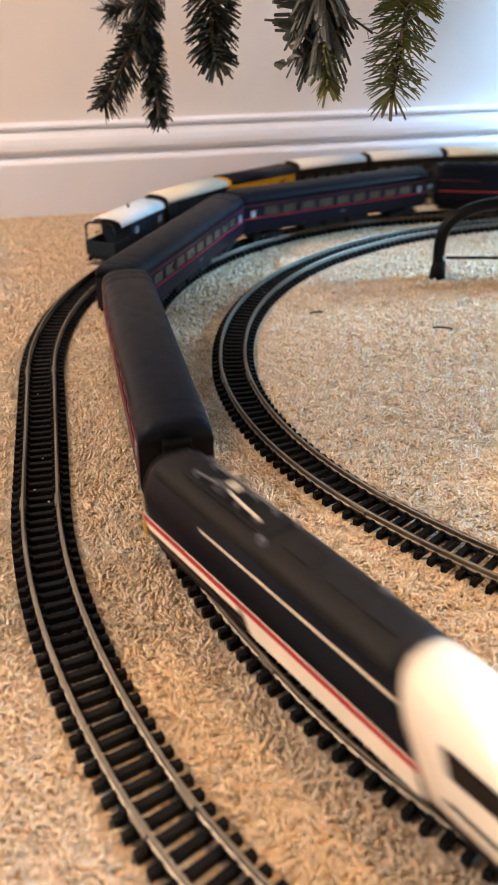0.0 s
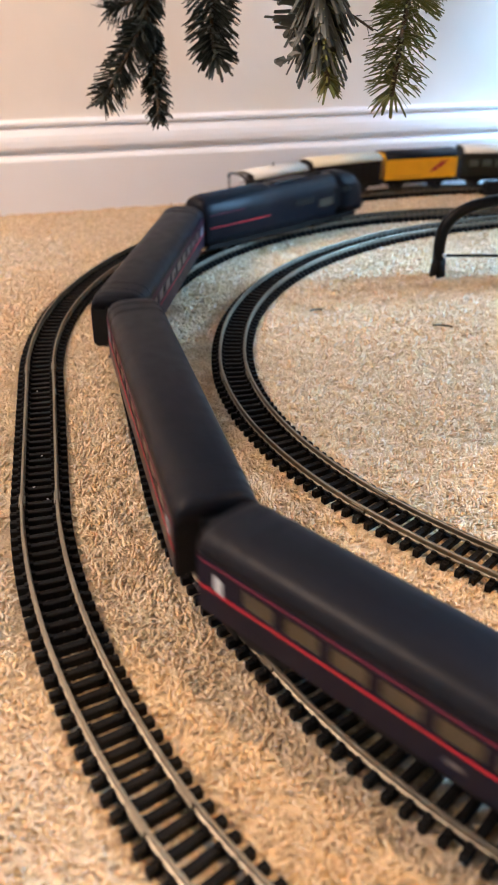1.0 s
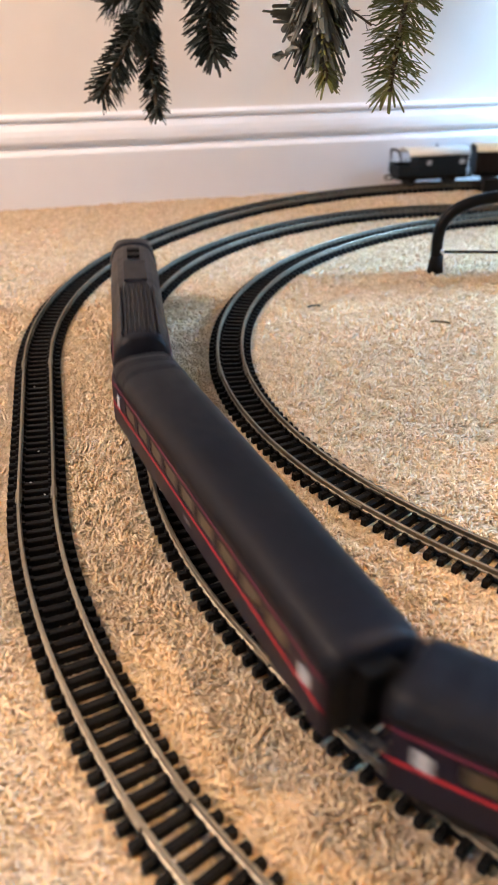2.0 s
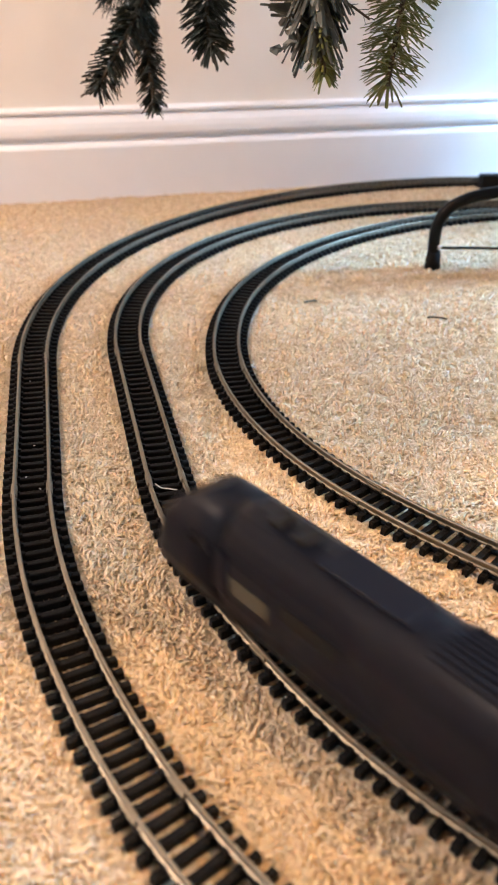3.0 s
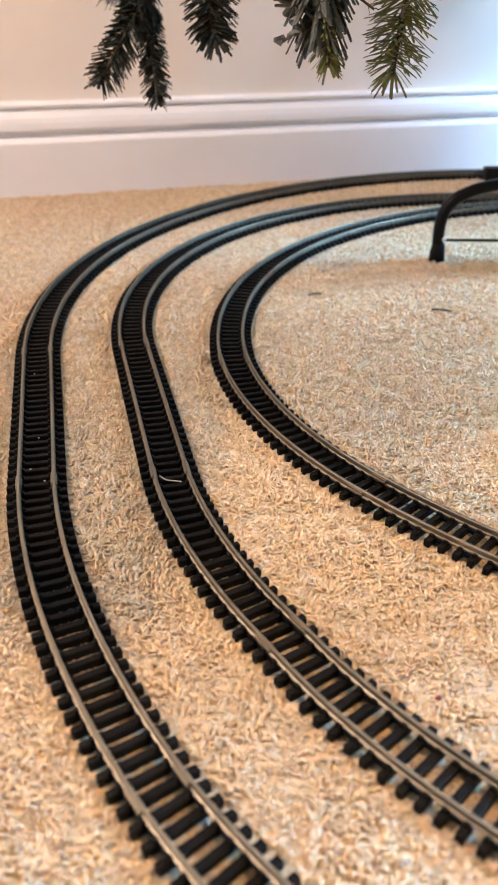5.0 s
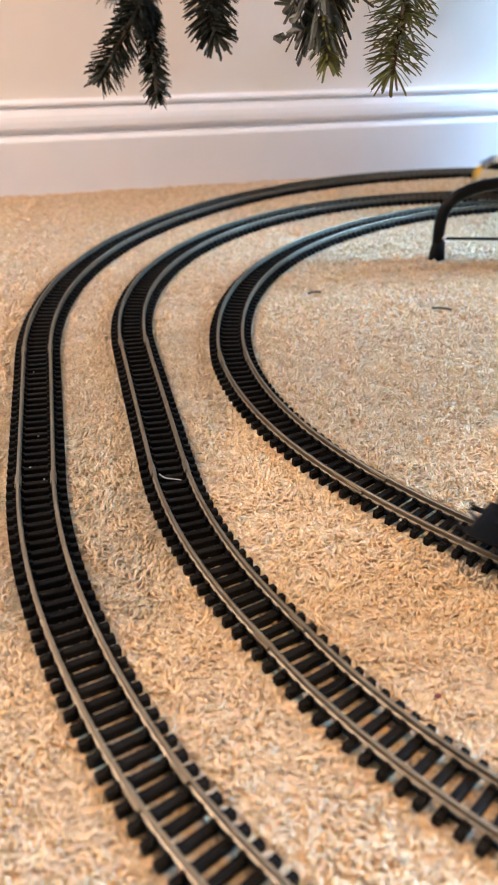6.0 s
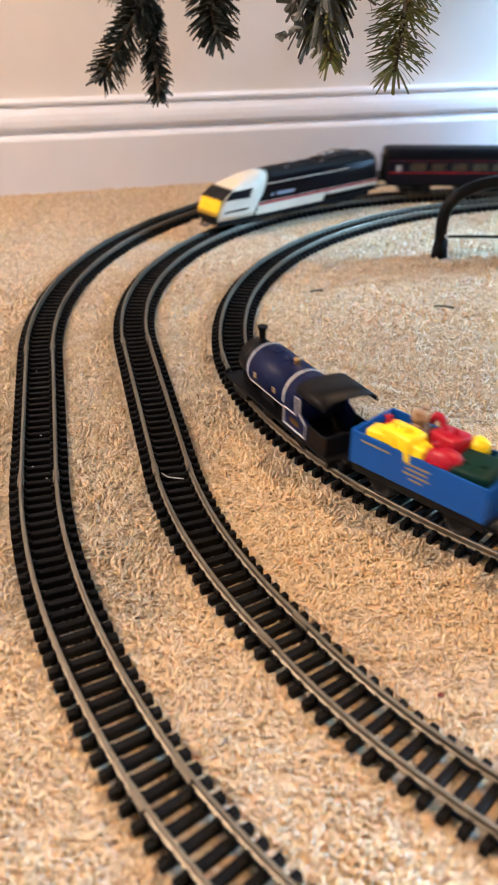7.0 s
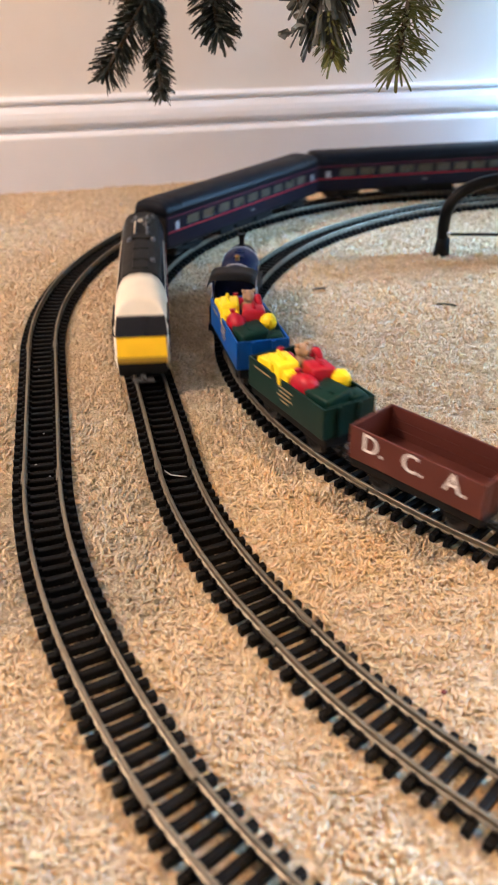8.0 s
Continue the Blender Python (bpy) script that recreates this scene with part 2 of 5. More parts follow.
def build_carpet():
    """A woven backing with standing yarn where the railway lies, plain further out."""
    rng = np.random.default_rng(5)
    verts, faces, n = [], [], 0
    for x0, x1, y0, y1, pitch in ((-0.25, 0.27, 0.12, 0.56, 0.0015), (-0.42, 0.56, 0.56, 1.16, 0.0026), (-0.42, -0.25, 0.12, 0.56, 0.0040), (0.27, 0.56, 0.12, 0.56, 0.0040)):
        v, quads, tips = tufts(x0, x1, y0, y1, pitch, rng)
        verts.append(v)
        faces += (quads + n).tolist() + (tips + n).tolist()
        n += len(v)
    x0, x1, y0, y1 = -0.42, 0.56, 0.12, 1.16
    inner = [(x0, y0), (x1, y0), (x1, y1), (x0, y1)]
    sheet = [(-2.8, -3.2, 0), (3.0, -3.2, 0), (3.0, 2.2, 0), (-2.8, 2.2, 0)] + [(x, y, 0) for x, y in inner] + [(x, y, -0.0014) for x, y in inner]
    verts.append(np.array(sheet, float))
    faces += [[i + n for i in q] for q in ((0, 1, 5, 4), (1, 2, 6, 5), (2, 3, 7, 6), (3, 0, 4, 7), (4, 5, 9, 8), (5, 6, 10, 9), (6, 7, 11, 10), (7, 4, 8, 11), (8, 9, 10, 11))]
    me = bpy.data.meshes.new("carpet")
    me.from_pydata(np.concatenate(verts).tolist(), [], faces)
    me.materials.append(M["carpet"])
    me.polygons.foreach_set("use_smooth", np.ones(len(me.polygons), bool))
    ob = new("carpet", me)
    tagged(ob, "beige twisted pile carpet with darker flecks", "carpet", kind="structure")


def build_structure():
    build_carpet()
    turn = Matrix.Translation(room(0, 0)) @ Matrix.Rotation(TURN, 4, "Z")

    def wall(name, x0, x1, y0, y1, z0, z1, mat, label, category="wall"):
        ob = part(name, box(x0, x1, y0, y1, z0, z1), mat)
        ob.matrix_world = turn
        return tagged(ob, label, category, kind="structure")

    wall("wall_north", -2.0, 2.0, 0.012, 0.13, -0.05, 2.4, "wall", "cream painted plain wall above a white skirting board")
    wall("wall_west", -2.12, -2.0, -3.4, 0.13, -0.05, 2.4, "wall", "cream painted plain side wall")
    wall("wall_south", -2.0, 2.0, -3.52, -3.4, -0.05, 2.4, "wall", "cream painted plain wall behind the railway")
    wall("ceiling", -2.12, 2.12, -3.52, 0.13, 2.4, 2.5, "wall", "white painted plain ceiling", "ceiling")
    bm = box(2.0, 2.12, -3.4, -0.88, -0.05, 2.4)
    box(2.0, 2.12, -0.36, 0.13, -0.05, 2.4, 0, bm)
    box(2.0, 2.12, -0.88, -0.36, -0.05, 0.6, 0, bm)
    box(2.0, 2.12, -0.88, -0.36, 1.9, 2.4, 0, bm)
    ob = part("wall_east", bm, "wall")
    ob.matrix_world = turn
    tagged(ob, "cream painted side wall with a window opening", "wall", kind="structure")
    win = empty("window_1", "white framed window letting cool daylight in", "window", kind="structure")
    win.matrix_world = turn
    bm = box(2.04, 2.08, -0.88, -0.84, 0.6, 1.9, 0.004)
    box(2.04, 2.08, -0.40, -0.36, 0.6, 1.9, 0.004, bm)
    box(2.04, 2.08, -0.84, -0.40, 0.6, 0.65, 0.004, bm)
    box(2.04, 2.08, -0.84, -0.40, 1.85, 1.9, 0.004, bm)
    part("window_frame", bm, "skirting", win)
    # skirting board: moulded profile along the wall
    prof = [(0.012, -0.01), (-0.006, -0.01), (-0.006, 0.0555), (-0.0053, 0.0575), (-0.0025, 0.0612), (0.0042, 0.0622), (0.0042, 0.0674), (-0.0025, 0.0684),
            (-0.0028, 0.0700), (-0.0022, 0.0760), (-0.0005, 0.0815), (0.0035, 0.0880), (0.0082, 0.0889), (0.0082, 0.0915), (0.0032, 0.0924), (0.0036, 0.0950), (0.012, 0.0975)]
    bm = sweep(None, [[Vector((u, y, z)) for y, z in prof] for u in (-2.0, 2.0)])
    ob = part("baseboard", bm, "skirting")
    ob.matrix_world = turn
    tagged(ob, "white gloss moulded skirting board with two grooves", "skirting board", kind="structure")


build_structure()


# ---- tracks ----
PITCH, GAUGE = 0.00716, 0.00865


def build_track(line, name, label, s0, s1):
    thing = empty(name, label, "railway track", "model railway tracks")
    for side in (-1, 1):
        prof = [(-0.0011, 0.0025), (0.0011, 0.0025), (0.0011, 0.0032), (0.0004, 0.0036), (0.0004, 0.0052), (0.0007, 0.0055),
                (0.0007, 0.0062), (0.0005, 0.0065), (-0.0005, 0.0065), (-0.0007, 0.0062), (-0.0007, 0.0055), (-0.0004, 0.0052), (-0.0004, 0.0036), (-0.0011, 0.0032)]
        rings = []
        n = int(line.length / 0.006)
        for i in range(n):
            x, y, h = line.at(line.s[0] + line.length * i / n)
            rings.append([Vector((x + (side * GAUGE + o) * math.cos(h), y + (side * GAUGE + o) * math.sin(h), z)) for o, z in prof])
        rings.append(rings[0])
        part("rail", sweep(None, rings, caps=False), "rail", thing)
    def sleeper_mesh():
        bm = box(-0.0148, 0.0148, -0.0016, 0.0016, -0.0016, 0.0026, 0.0005)
        for side in (-1, 1):
            for o in (-0.0019, 0.0019):
                x = side * GAUGE + o
                box(x - 0.0008, x + 0.0008, -0.0011, 0.0011, 0.0024, 0.0037, 0, bm)
        return bm

    def at(i):
        x, y, h = line.at(i * PITCH)
        return Matrix.Translation((x, y, 0)) @ Matrix.Rotation(h, 4, "Z")

    r = random.Random(name)
    i0, i1 = int(s0 / PITCH), int(s1 / PITCH)
    first = part("sleeper", sleeper_mesh(), "sleeper", thing)
    for i in range(i0, i1):
        ob = first if i == i0 else new("sleeper", first.data)
        ob.parent = thing
        ob.matrix_basis = at(i) @ pose(0, r.uniform(-0.00015, 0.00015), 0, 0, 0, r.uniform(-0.5, 0.5))
    # the stretch out of sight, in one piece
    bm = bmesh.new()
    for i in range(i1, i0 + int(line.length / PITCH)):
        n = len(bm.verts)
        box(-0.0148, 0.0148, -0.0018, 0.0018, -0.0016, 0.0026, 0, bm)
        bm.verts.ensure_lookup_table()
        m = at(i)
        for v in bm.verts[n:]:
            v.co = m @ v.co
    tagged(part("sleepers", bm, "sleeper", thing), kind="stuff")
    # webs between the sleepers, under each rail, on every second bay by turns
    bm = bmesh.new()
    for i in range(i0, i1 - 1):
        x, y, h = line.at((i + 0.5) * PITCH)
        for side in (-1, 1):
            joint = any(abs((i + 0.5) * PITCH - s) < 1.6 * PITCH for s in line.marks)
            if (i + (side > 0)) % 2 and not joint:
                continue
            p = Vector((x + side * GAUGE * math.cos(h), y + side * GAUGE * math.sin(h), 0))
            n = len(bm.verts)
            box(-0.0013, 0.0013, -0.0022, 0.0022, -0.0004, 0.0018 if joint else 0.0012, 0, bm)
            bm.verts.ensure_lookup_table()
            for v in bm.verts[n:]:
                v.co = Matrix.Translation(p) @ Matrix.Rotation(h, 4, "Z") @ v.co
    tagged(part("webbing", bm, "sleeper", thing), kind="stuff")
    # rail joiners where the pieces of track meet
    for s in line.marks[:-1]:
        for side in (-1, 1):
            x, y, h = line.at(s)
            bm = box(-0.0016, 0.0016, -0.0050, 0.0050, 0.0028, 0.0044, 0.0003)
            box(-0.0011, 0.0011, -0.0050, 0.0050, 0.0044, 0.0056, 0.0002, bm)
            ob = part("rail_joiner", bm, "rail", thing)
            ob.matrix_basis = Matrix.Translation((x + side * GAUGE * math.cos(h), y + side * GAUGE * math.sin(h), 0)) @ Matrix.Rotation(h, 4, "Z")


build_track(LINE_A, "outer_track", "black plastic sleepered model track with worn nickel rails", -0.85, 0.52)
build_track(LINE_B, "middle_track", "black plastic sleepered model track with worn nickel rails", -0.72, 0.48)
build_track(LINE_C, "inner_track", "black plastic sleepered model track with worn nickel rails", -0.60, 0.35)


# ---- vehicles: shared pieces ----
MOVERS = []
SPINNERS = []


def prism(points, y0, y1, bm=None):
    """An upright plate: a polygon [(x, z)] carried from y0 to y1."""
    bm = bm or bmesh.new()
    a = [bm.verts.new((x, y0, z)) for x, z in points]
    b = [bm.verts.new((x, y1, z)) for x, z in points]
    n = len(points)
    bm.faces.new(a)
    bm.faces.new(b[::-1])
    for i in range(n):
        bm.faces.new((a[i], b[i], b[(i + 1) % n], a[(i + 1) % n]))
    bmesh.ops.recalc_face_normals(bm, faces=bm.faces[:])
    return bm


def cyl(p, axis, r0, r1, length, seg=16, bm=None):
    """A round bar or cone from p along an axis (x, y or z), radius r0 to r1."""
    bm = bm or bmesh.new()
    rings = []
    for k, r in ((0, r0), (length, r1)):
        ring = []
        for i in range(seg):
            a = 2 * math.pi * i / seg
            c, d = r * math.cos(a), r * math.sin(a)
            o = {"x": (k, c, d), "y": (c, k, d), "z": (c, d, k)}[axis]
            ring.append(bm.verts.new((p[0] + o[0], p[1] + o[1], p[2] + o[2])))
        rings.append(ring)
    for i in range(seg):
        bm.faces.new((rings[0][i], rings[0][(i + 1) % seg], rings[1][(i + 1) % seg], rings[1][i]))
    bm.faces.new(rings[0][::-1])
    bm.faces.new(rings[1])
    bmesh.ops.recalc_face_normals(bm, faces=bm.faces[:])
    return bm


def tube(points, radius, seg=10, bm=None, taper=None):
    """A round tube along a line of points."""
    pts = [Vector(p) for p in points]
    rings, up = [], None
    for i, p in enumerate(pts):
        d = (pts[min(i + 1, len(pts) - 1)] - pts[max(i - 1, 0)]).normalized()
        side = d.cross(up or (Vector((0.03, 0.05, 1)) if abs(d.z) < 0.9 else Vector((1, 0, 0)))).normalized()
        up = side.cross(d)
        r = radius * (taper[i] if taper else 1)
        rings.append([p + r * (math.cos(2 * math.pi * k / seg) * side + math.sin(2 * math.pi * k / seg) * up) for k in range(seg)])
    return sweep(None, rings, bm)


def coach_half(width, floor, waist, top, n=9):
    """The outline of a vehicle's roof: an arch from waist to waist over the top."""
    out = []
    for i in range(n + 1):
        a = math.pi * i / n
        c, d = math.cos(a), math.sin(a)
        out.append((width * math.copysign(abs(c) ** 0.62, c), waist + (top - waist) * abs(d) ** 0.9))
    return out


def wheel_pair(x, radius, parent, name="wheel", mat="wheel"):
    """Two flanged wheels on an axle at x."""
    for side in (-1, 1):
        bm = cyl((0, -0.0012, 0), "y", radius, radius, 0.0024, 20)
        cyl((0, -0.0018 if side > 0 else 0.0012, 0), "y", radius + 0.0009, radius + 0.0009, 0.0006, 20, bm)
        cyl((0, 0.0012 if side > 0 else -0.0020, 0), "y", radius * 0.35, radius * 0.3, 0.0008, 10, bm)
        w = part(name, bm, mat, parent)
        w.location = (x, side * 0.0082, radius)
        w["rolling_radius"] = radius
    part("axle", cyl((x, -0.008, radius), "y", 0.0009, 0.0009, 0.016, 8), "dark", parent)


def bogie(thing, x, length=0.034, radius=0.0058):
    """A four-wheeled bogie with side frames, axle boxes and springs."""
    bm = bmesh.new()
    for side in (-1, 1):
        y = side * 0.0122
        prism([(x - length / 2, 0.0075), (x - length / 2, 0.0045), (x - length * 0.36, 0.0035), (x - length * 0.2, 0.0055),
               (x - 0.004, 0.003), (x + 0.004, 0.003), (x + length * 0.2, 0.0055), (x + length * 0.36, 0.0035), (x + length / 2, 0.0045), (x + length / 2, 0.0075)],
              y - 0.0008, y + 0.0008, bm)
        for dx in (-length * 0.33, length * 0.33):
            box(x + dx - 0.0018, x + dx + 0.0018, y - 0.0016, y + 0.0016, 0.004, 0.0068, 0.0003, bm)
    box(x - 0.004, x + 0.004, -0.0118, 0.0118, 0.0062, 0.009, 0.0004, bm)
    frame_part = part("bogie", bm, "dark", thing)
    for dx in (-length * 0.33, length * 0.33):
        wheel_pair(x + dx, radius, frame_part)


def coupling(thing, x, way, z=0.0078):
    """A hook-and-bar coupling at the end x."""
    bm = box(min(x, x + way * 0.010), max(x, x + way * 0.010), -0.0016, 0.0016, z - 0.0006, z + 0.0006)
    box(min(x + way * 0.0085, x + way * 0.010), max(x + way * 0.0085, x + way * 0.010), -0.0065, 0.0065, z - 0.001, z + 0.001, 0.0003, bm)
    prism([(x + way * 0.010, z), (x + way * 0.013, z + 0.004), (x + way * 0.011, z + 0.004), (x + way * 0.008, z)], -0.0007, 0.0007, bm)
    part("coupling", bm, "steel", thing)


def both_sides(thing, name, mat, points, y, depth, label=""):
    """The same thin plate on each flank."""
    for side in (-1, 1):
        part(name, prism(points, side * y, side * (y + depth)), mat, thing, label)


# ---- the express ----
def reshape(thing, lift=0.0, spread=None, skip=("bogie", "wheel", "axle", "coupling", "axle_guard", "buffer", "driving_wheel")):
    """Raises a body on its wheels, and draws it out along x by the function spread."""
    for o in thing.children_recursive:
        if o.name.split(".")[0] in skip:
            if spread and o.parent == thing and o.name.split(".")[0] not in ("bogie",):
                o.location.x += spread(o.location.x) - o.location.x
            continue
        for v in o.data.vertices:
            p = o.matrix_basis @ v.co
            if spread:
                p.x = spread(p.x)
            p.z += lift * max(0.0, min(1.0, (p.z - 0.0045) / 0.0045))
            v.co = o.matrix_basis.inverted() @ p
    return thing


def build_coach(name, label):
    L, W = 0.238, 0.0179
    h = L / 2
    thing = empty(name, label, "model coach", "coaches of the express")
    roof = coach_half(W, 0, 0.0335, 0.0440, 12)
    low = [(-W + 0.0012, 0.0325), (W - 0.0012, 0.0325)]
    rings = []
    for x, k, dz in ((-h, 0.93, -0.0022), (-h + 0.0015, 0.985, -0.0006), (-h + 0.005, 1, 0), (h - 0.005, 1, 0), (h - 0.0015, 0.985, -0.0006), (h, 0.93, -0.0022)):
        rings.append([Vector((x, y * k, 0.0335 + (z - 0.0335) * (1 + dz / 0.012) if z > 0.0335 else z)) for y, z in roof + low])
    part("roof", sweep(None, rings), "roof", thing, "matt charcoal arched roof", True)
    for x in (-h + 0.010, -h + 0.022, h - 0.022, h - 0.010):
        rim = [(y * 1.006, z + 0.0003) for y, z in roof if z > 0.036]
        part("roof_band", sweep(None, [[Vector((xx, y, z - dz)) for y, z in rim] + [Vector((xx, y * 0.97, z - 0.0012)) for y, z in rim[::-1]]
                                       for xx, dz in ((x - 0.0012, 0.0006), (x - 0.0006, 0), (x + 0.0006, 0), (x + 0.0012, 0.0006))]), "roof", thing)
    windows = 9
    pitch = (L - 0.046) / windows
    for side in (-1, 1):
        y0, y1 = side * (W - 0.0012), side * W
        bm = box(-h + 0.001, h - 0.001, min(y0, y1), max(y0, y1), 0.0085, 0.0215)
        box(-h + 0.001, h - 0.001, min(y0, y1), max(y0, y1), 0.0288, 0.0335, 0, bm)
        edges = [-h + 0.001] + [x for i in range(windows) for x in (-h + 0.023 + pitch * i + 0.0028, -h + 0.023 + pitch * (i + 1) - 0.0028)] + [h - 0.001]
        for a, b in zip(edges[::2], edges[1::2]):
            box(a, b, min(y0, y1), max(y0, y1), 0.0215, 0.0288, 0, bm)
        wall_part = part("side_wall", bm, "navy", thing)
        for i in range(windows):
            a = -h + 0.023 + pitch * i + 0.0028
            b = a + pitch - 0.0056
            ys = sorted((side * (W - 0.0009), side * (W - 0.0004)))
            pane = part("window", box(a, b, ys[0], ys[1], 0.0215, 0.0288), "pane", wall_part)
            pane.visible_shadow = False
        for z0, z1, nm, mat, a, b in ((0.0187, 0.0200, "stripe", "coach_red", -h + 0.002, h - 0.002), (0.0312, 0.0319, "line", "pink", -h + 0.002, h - 0.002)):
            part(nm, prism([(a, z0), (b, z0), (b, z1), (a, z1)], side * W, side * (W + 0.00025)), mat, wall_part)
        for x in (-h + 0.013, h - 0.013):
            part("door_window", prism([(x - 0.0022, 0.0205), (x + 0.0022, 0.0205), (x + 0.0022, 0.0272), (x - 0.0022, 0.0272)], side * W, side * (W + 0.0003)), "pale_glass", wall_part)
        part("emblem", prism([(-0.003, 0.0125), (0.003, 0.0125), (0.0022, 0.0148), (-0.0022, 0.0148)], side * W, side * (W + 0.0002)), "dim_grey", wall_part)
    for x in (-h, h):
        w = math.copysign(1, x)
        xs = sorted((x - w * 0.0014, x - w * 0.0002))
        end = part("end_wall", box(xs[0], xs[1], -W * 0.93, W * 0.93, 0.0085, 0.036), "dark", thing)
        xs = sorted((x - w * 0.0004, x + w * 0.0030))
        bm = box(xs[0], xs[1], -0.0068, -0.0052, 0.010, 0.0335, 0.0005)
        box(xs[0], xs[1], 0.0052, 0.0068, 0.010, 0.0335, 0.0005, bm)
        box(xs[0], xs[1], -0.0068, 0.0068, 0.0320, 0.0345, 0.0005, bm)
        box(xs[0], xs[1], -0.0068, 0.0068, 0.009, 0.0105, 0.0003, bm)
        part("gangway", bm, "rubber", end)
    part("floor_pan", box(-h + 0.002, h - 0.002, -W + 0.0013, W - 0.0013, 0.0075, 0.0090), "dark", thing)
    bm = bmesh.new()
    for a, b, d in ((-0.040, -0.012, 0.0038), (-0.008, 0.018, 0.0045), (0.022, 0.042, 0.0040)):
        box(a, b, -0.0125, 0.0125, d, 0.0076, 0.0006, bm)
    part("equipment_box", bm, "dark", thing)
    for x in (-0.088, 0.088):
        bogie(thing, x)
    coupling(thing, -h, -1)
    coupling(thing, h, 1)
    return reshape(thing, 0.0058, spread=lambda x: x + 0.004 * abs(x) / h)


def shell(profile, stations):
    """A body: stations (x_at_bottom, lean, width, height) carry a profile [(y, z)]; lean shifts x with the height."""
    rings = []
    for x, lean, k, kz in stations:
        z0 = profile[0][1]
        rings.append([Vector((x + lean * (z - z0), y * k, z0 + (z - z0) * kz)) for y, z in profile])
    return sweep(None, rings)


LOCO_PROFILE = [(-0.0155, 0.0062), (-0.0168, 0.0085), (-0.0168, 0.0250), (-0.0158, 0.0300), (-0.0138, 0.0345), (-0.0115, 0.0378), (-0.0070, 0.0402),
                (0.0, 0.0410), (0.0070, 0.0402), (0.0115, 0.0378), (0.0138, 0.0345), (0.0158, 0.0300), (0.0168, 0.0250), (0.0168, 0.0085), (0.0155, 0.0062)]


def build_electric_loco():
    thing = empty("electric_locomotive", "navy and white electric model locomotive with yellow nose", "model locomotive")
    h, W = 0.105, 0.0168
    part("body", shell(LOCO_PROFILE, [(-h, 0, 0.9, 0.94), (-h + 0.003, 0, 0.98, 0.99), (-h + 0.008, 0, 1, 1), (0.0630, -0.62, 1, 1)]), "loco_navy", thing, "dark navy body side and roof", True)
    roofp = [(y * 0.985, z + 0.0006) for y, z in LOCO_PROFILE if z > 0.033] + [(0.0118, 0.033), (-0.0118, 0.033)]
    part("roof", sweep(None, [[Vector((x, y, z)) for y, z in roofp] for x in (-h + 0.006, -h + 0.008, 0.038, 0.0405)]), "loco_roof", thing, "matt black roof", True)
    # cab: leaning joint to the body, raked nose
    def nose(z):
        if z < 0.010:
            return 0.1060
        if z < 0.0225:
            return 0.1060 - (z - 0.010) * 0.45
        if z < 0.0345:
            return 0.1004 - (z - 0.0225) * 1.15
        return 0.0866 - (z - 0.0345) * 2.0

    def drop(z, u):
        return z - max(0.0, z - 0.0250) * 0.34 * max(0.0, (u - 0.5) / 0.5)
    rings = []
    for u, k in ((0, 1.0), (0.3, 1.0), (0.6, 1.0), (0.9, 0.985), (0.97, 0.96), (1.0, 0.90)):
        ring = []
        for y, z in LOCO_PROFILE:
            xr = 0.0630 - 0.62 * (z - 0.0062)
            ring.append(Vector((xr + (nose(z) - xr) * u, y * k, drop(z, u) + 0.0004 * (u < 1) - (0.0004 * (z > 0.036) if u == 1 else 0))))
        rings.append(ring)
    cab = part("cab", sweep(None, rings), "white", thing, "cream white cab with raked nose", True)

    def face(name, z0, z1, w0, w1, mat, out, label=""):
        bm = bmesh.new()
        vs = []
        for off in (0.0, out):
            for z, w in ((z0, w0), (z1, w1)):
                for sgn in (-1, 1):
                    vs.append(bm.verts.new((nose(z) + off, sgn * w, drop(z, 1))))
        a = vs
        for q in ((0, 1, 3, 2), (4, 6, 7, 5), (0, 4, 5, 1), (2, 3, 7, 6), (0, 2, 6, 4), (1, 5, 7, 3)):
            bm.faces.new([a[i] for i in q])
        bmesh.ops.recalc_face_normals(bm, faces=bm.faces[:])
        return part(name, bm, mat, cab, label)

    face("nose_panel", 0.0118, 0.0224, 0.0149, 0.0146, "yellow", 0.0018, "bright yellow warning panel")
    face("windscreen", 0.0229, 0.0335, 0.0157, 0.0146, "glass", 0.0024, "dark windscreen")
    part("wiper", box(-0.0002, 0.0002, -0.0003, 0.0003, 0.0, 0.007), "dark", cab).matrix_basis = pose(0.0995, 0.002, 0.0240, 0, -55, 0)
    face("bumper", 0.0088, 0.0114, 0.0147, 0.0149, "ochre", 0.0020, "dull ochre lower nose edge")
    face("valance", 0.0062, 0.0086, 0.0143, 0.0146, "dark", 0.0016, "black lower cowl")
    both_sides(cab, "cab_window", "glass", [(0.0690, 0.0212), (0.0985, 0.0220), (0.0905, 0.0288), (0.0655, 0.0296)], W - 0.0030, 0.0034)
    both_sides(cab, "vent", "dark", [(0.0700, 0.0105), (0.1000, 0.0105), (0.0985, 0.0120), (0.0700, 0.0120)], W - 0.0012, 0.0015)
    both_sides(thing, "skirt", "white", [(-0.025, 0.0066), (0.0615, 0.0066), (0.0570, 0.0147), (-0.034, 0.0147)], W - 0.0007, 0.0010, "white lower panel")
    both_sides(thing, "sill", "white", [(-0.103, 0.0088), (-0.0325, 0.0088), (-0.034, 0.0147), (-0.103, 0.0147)], W - 0.0004, 0.0007)
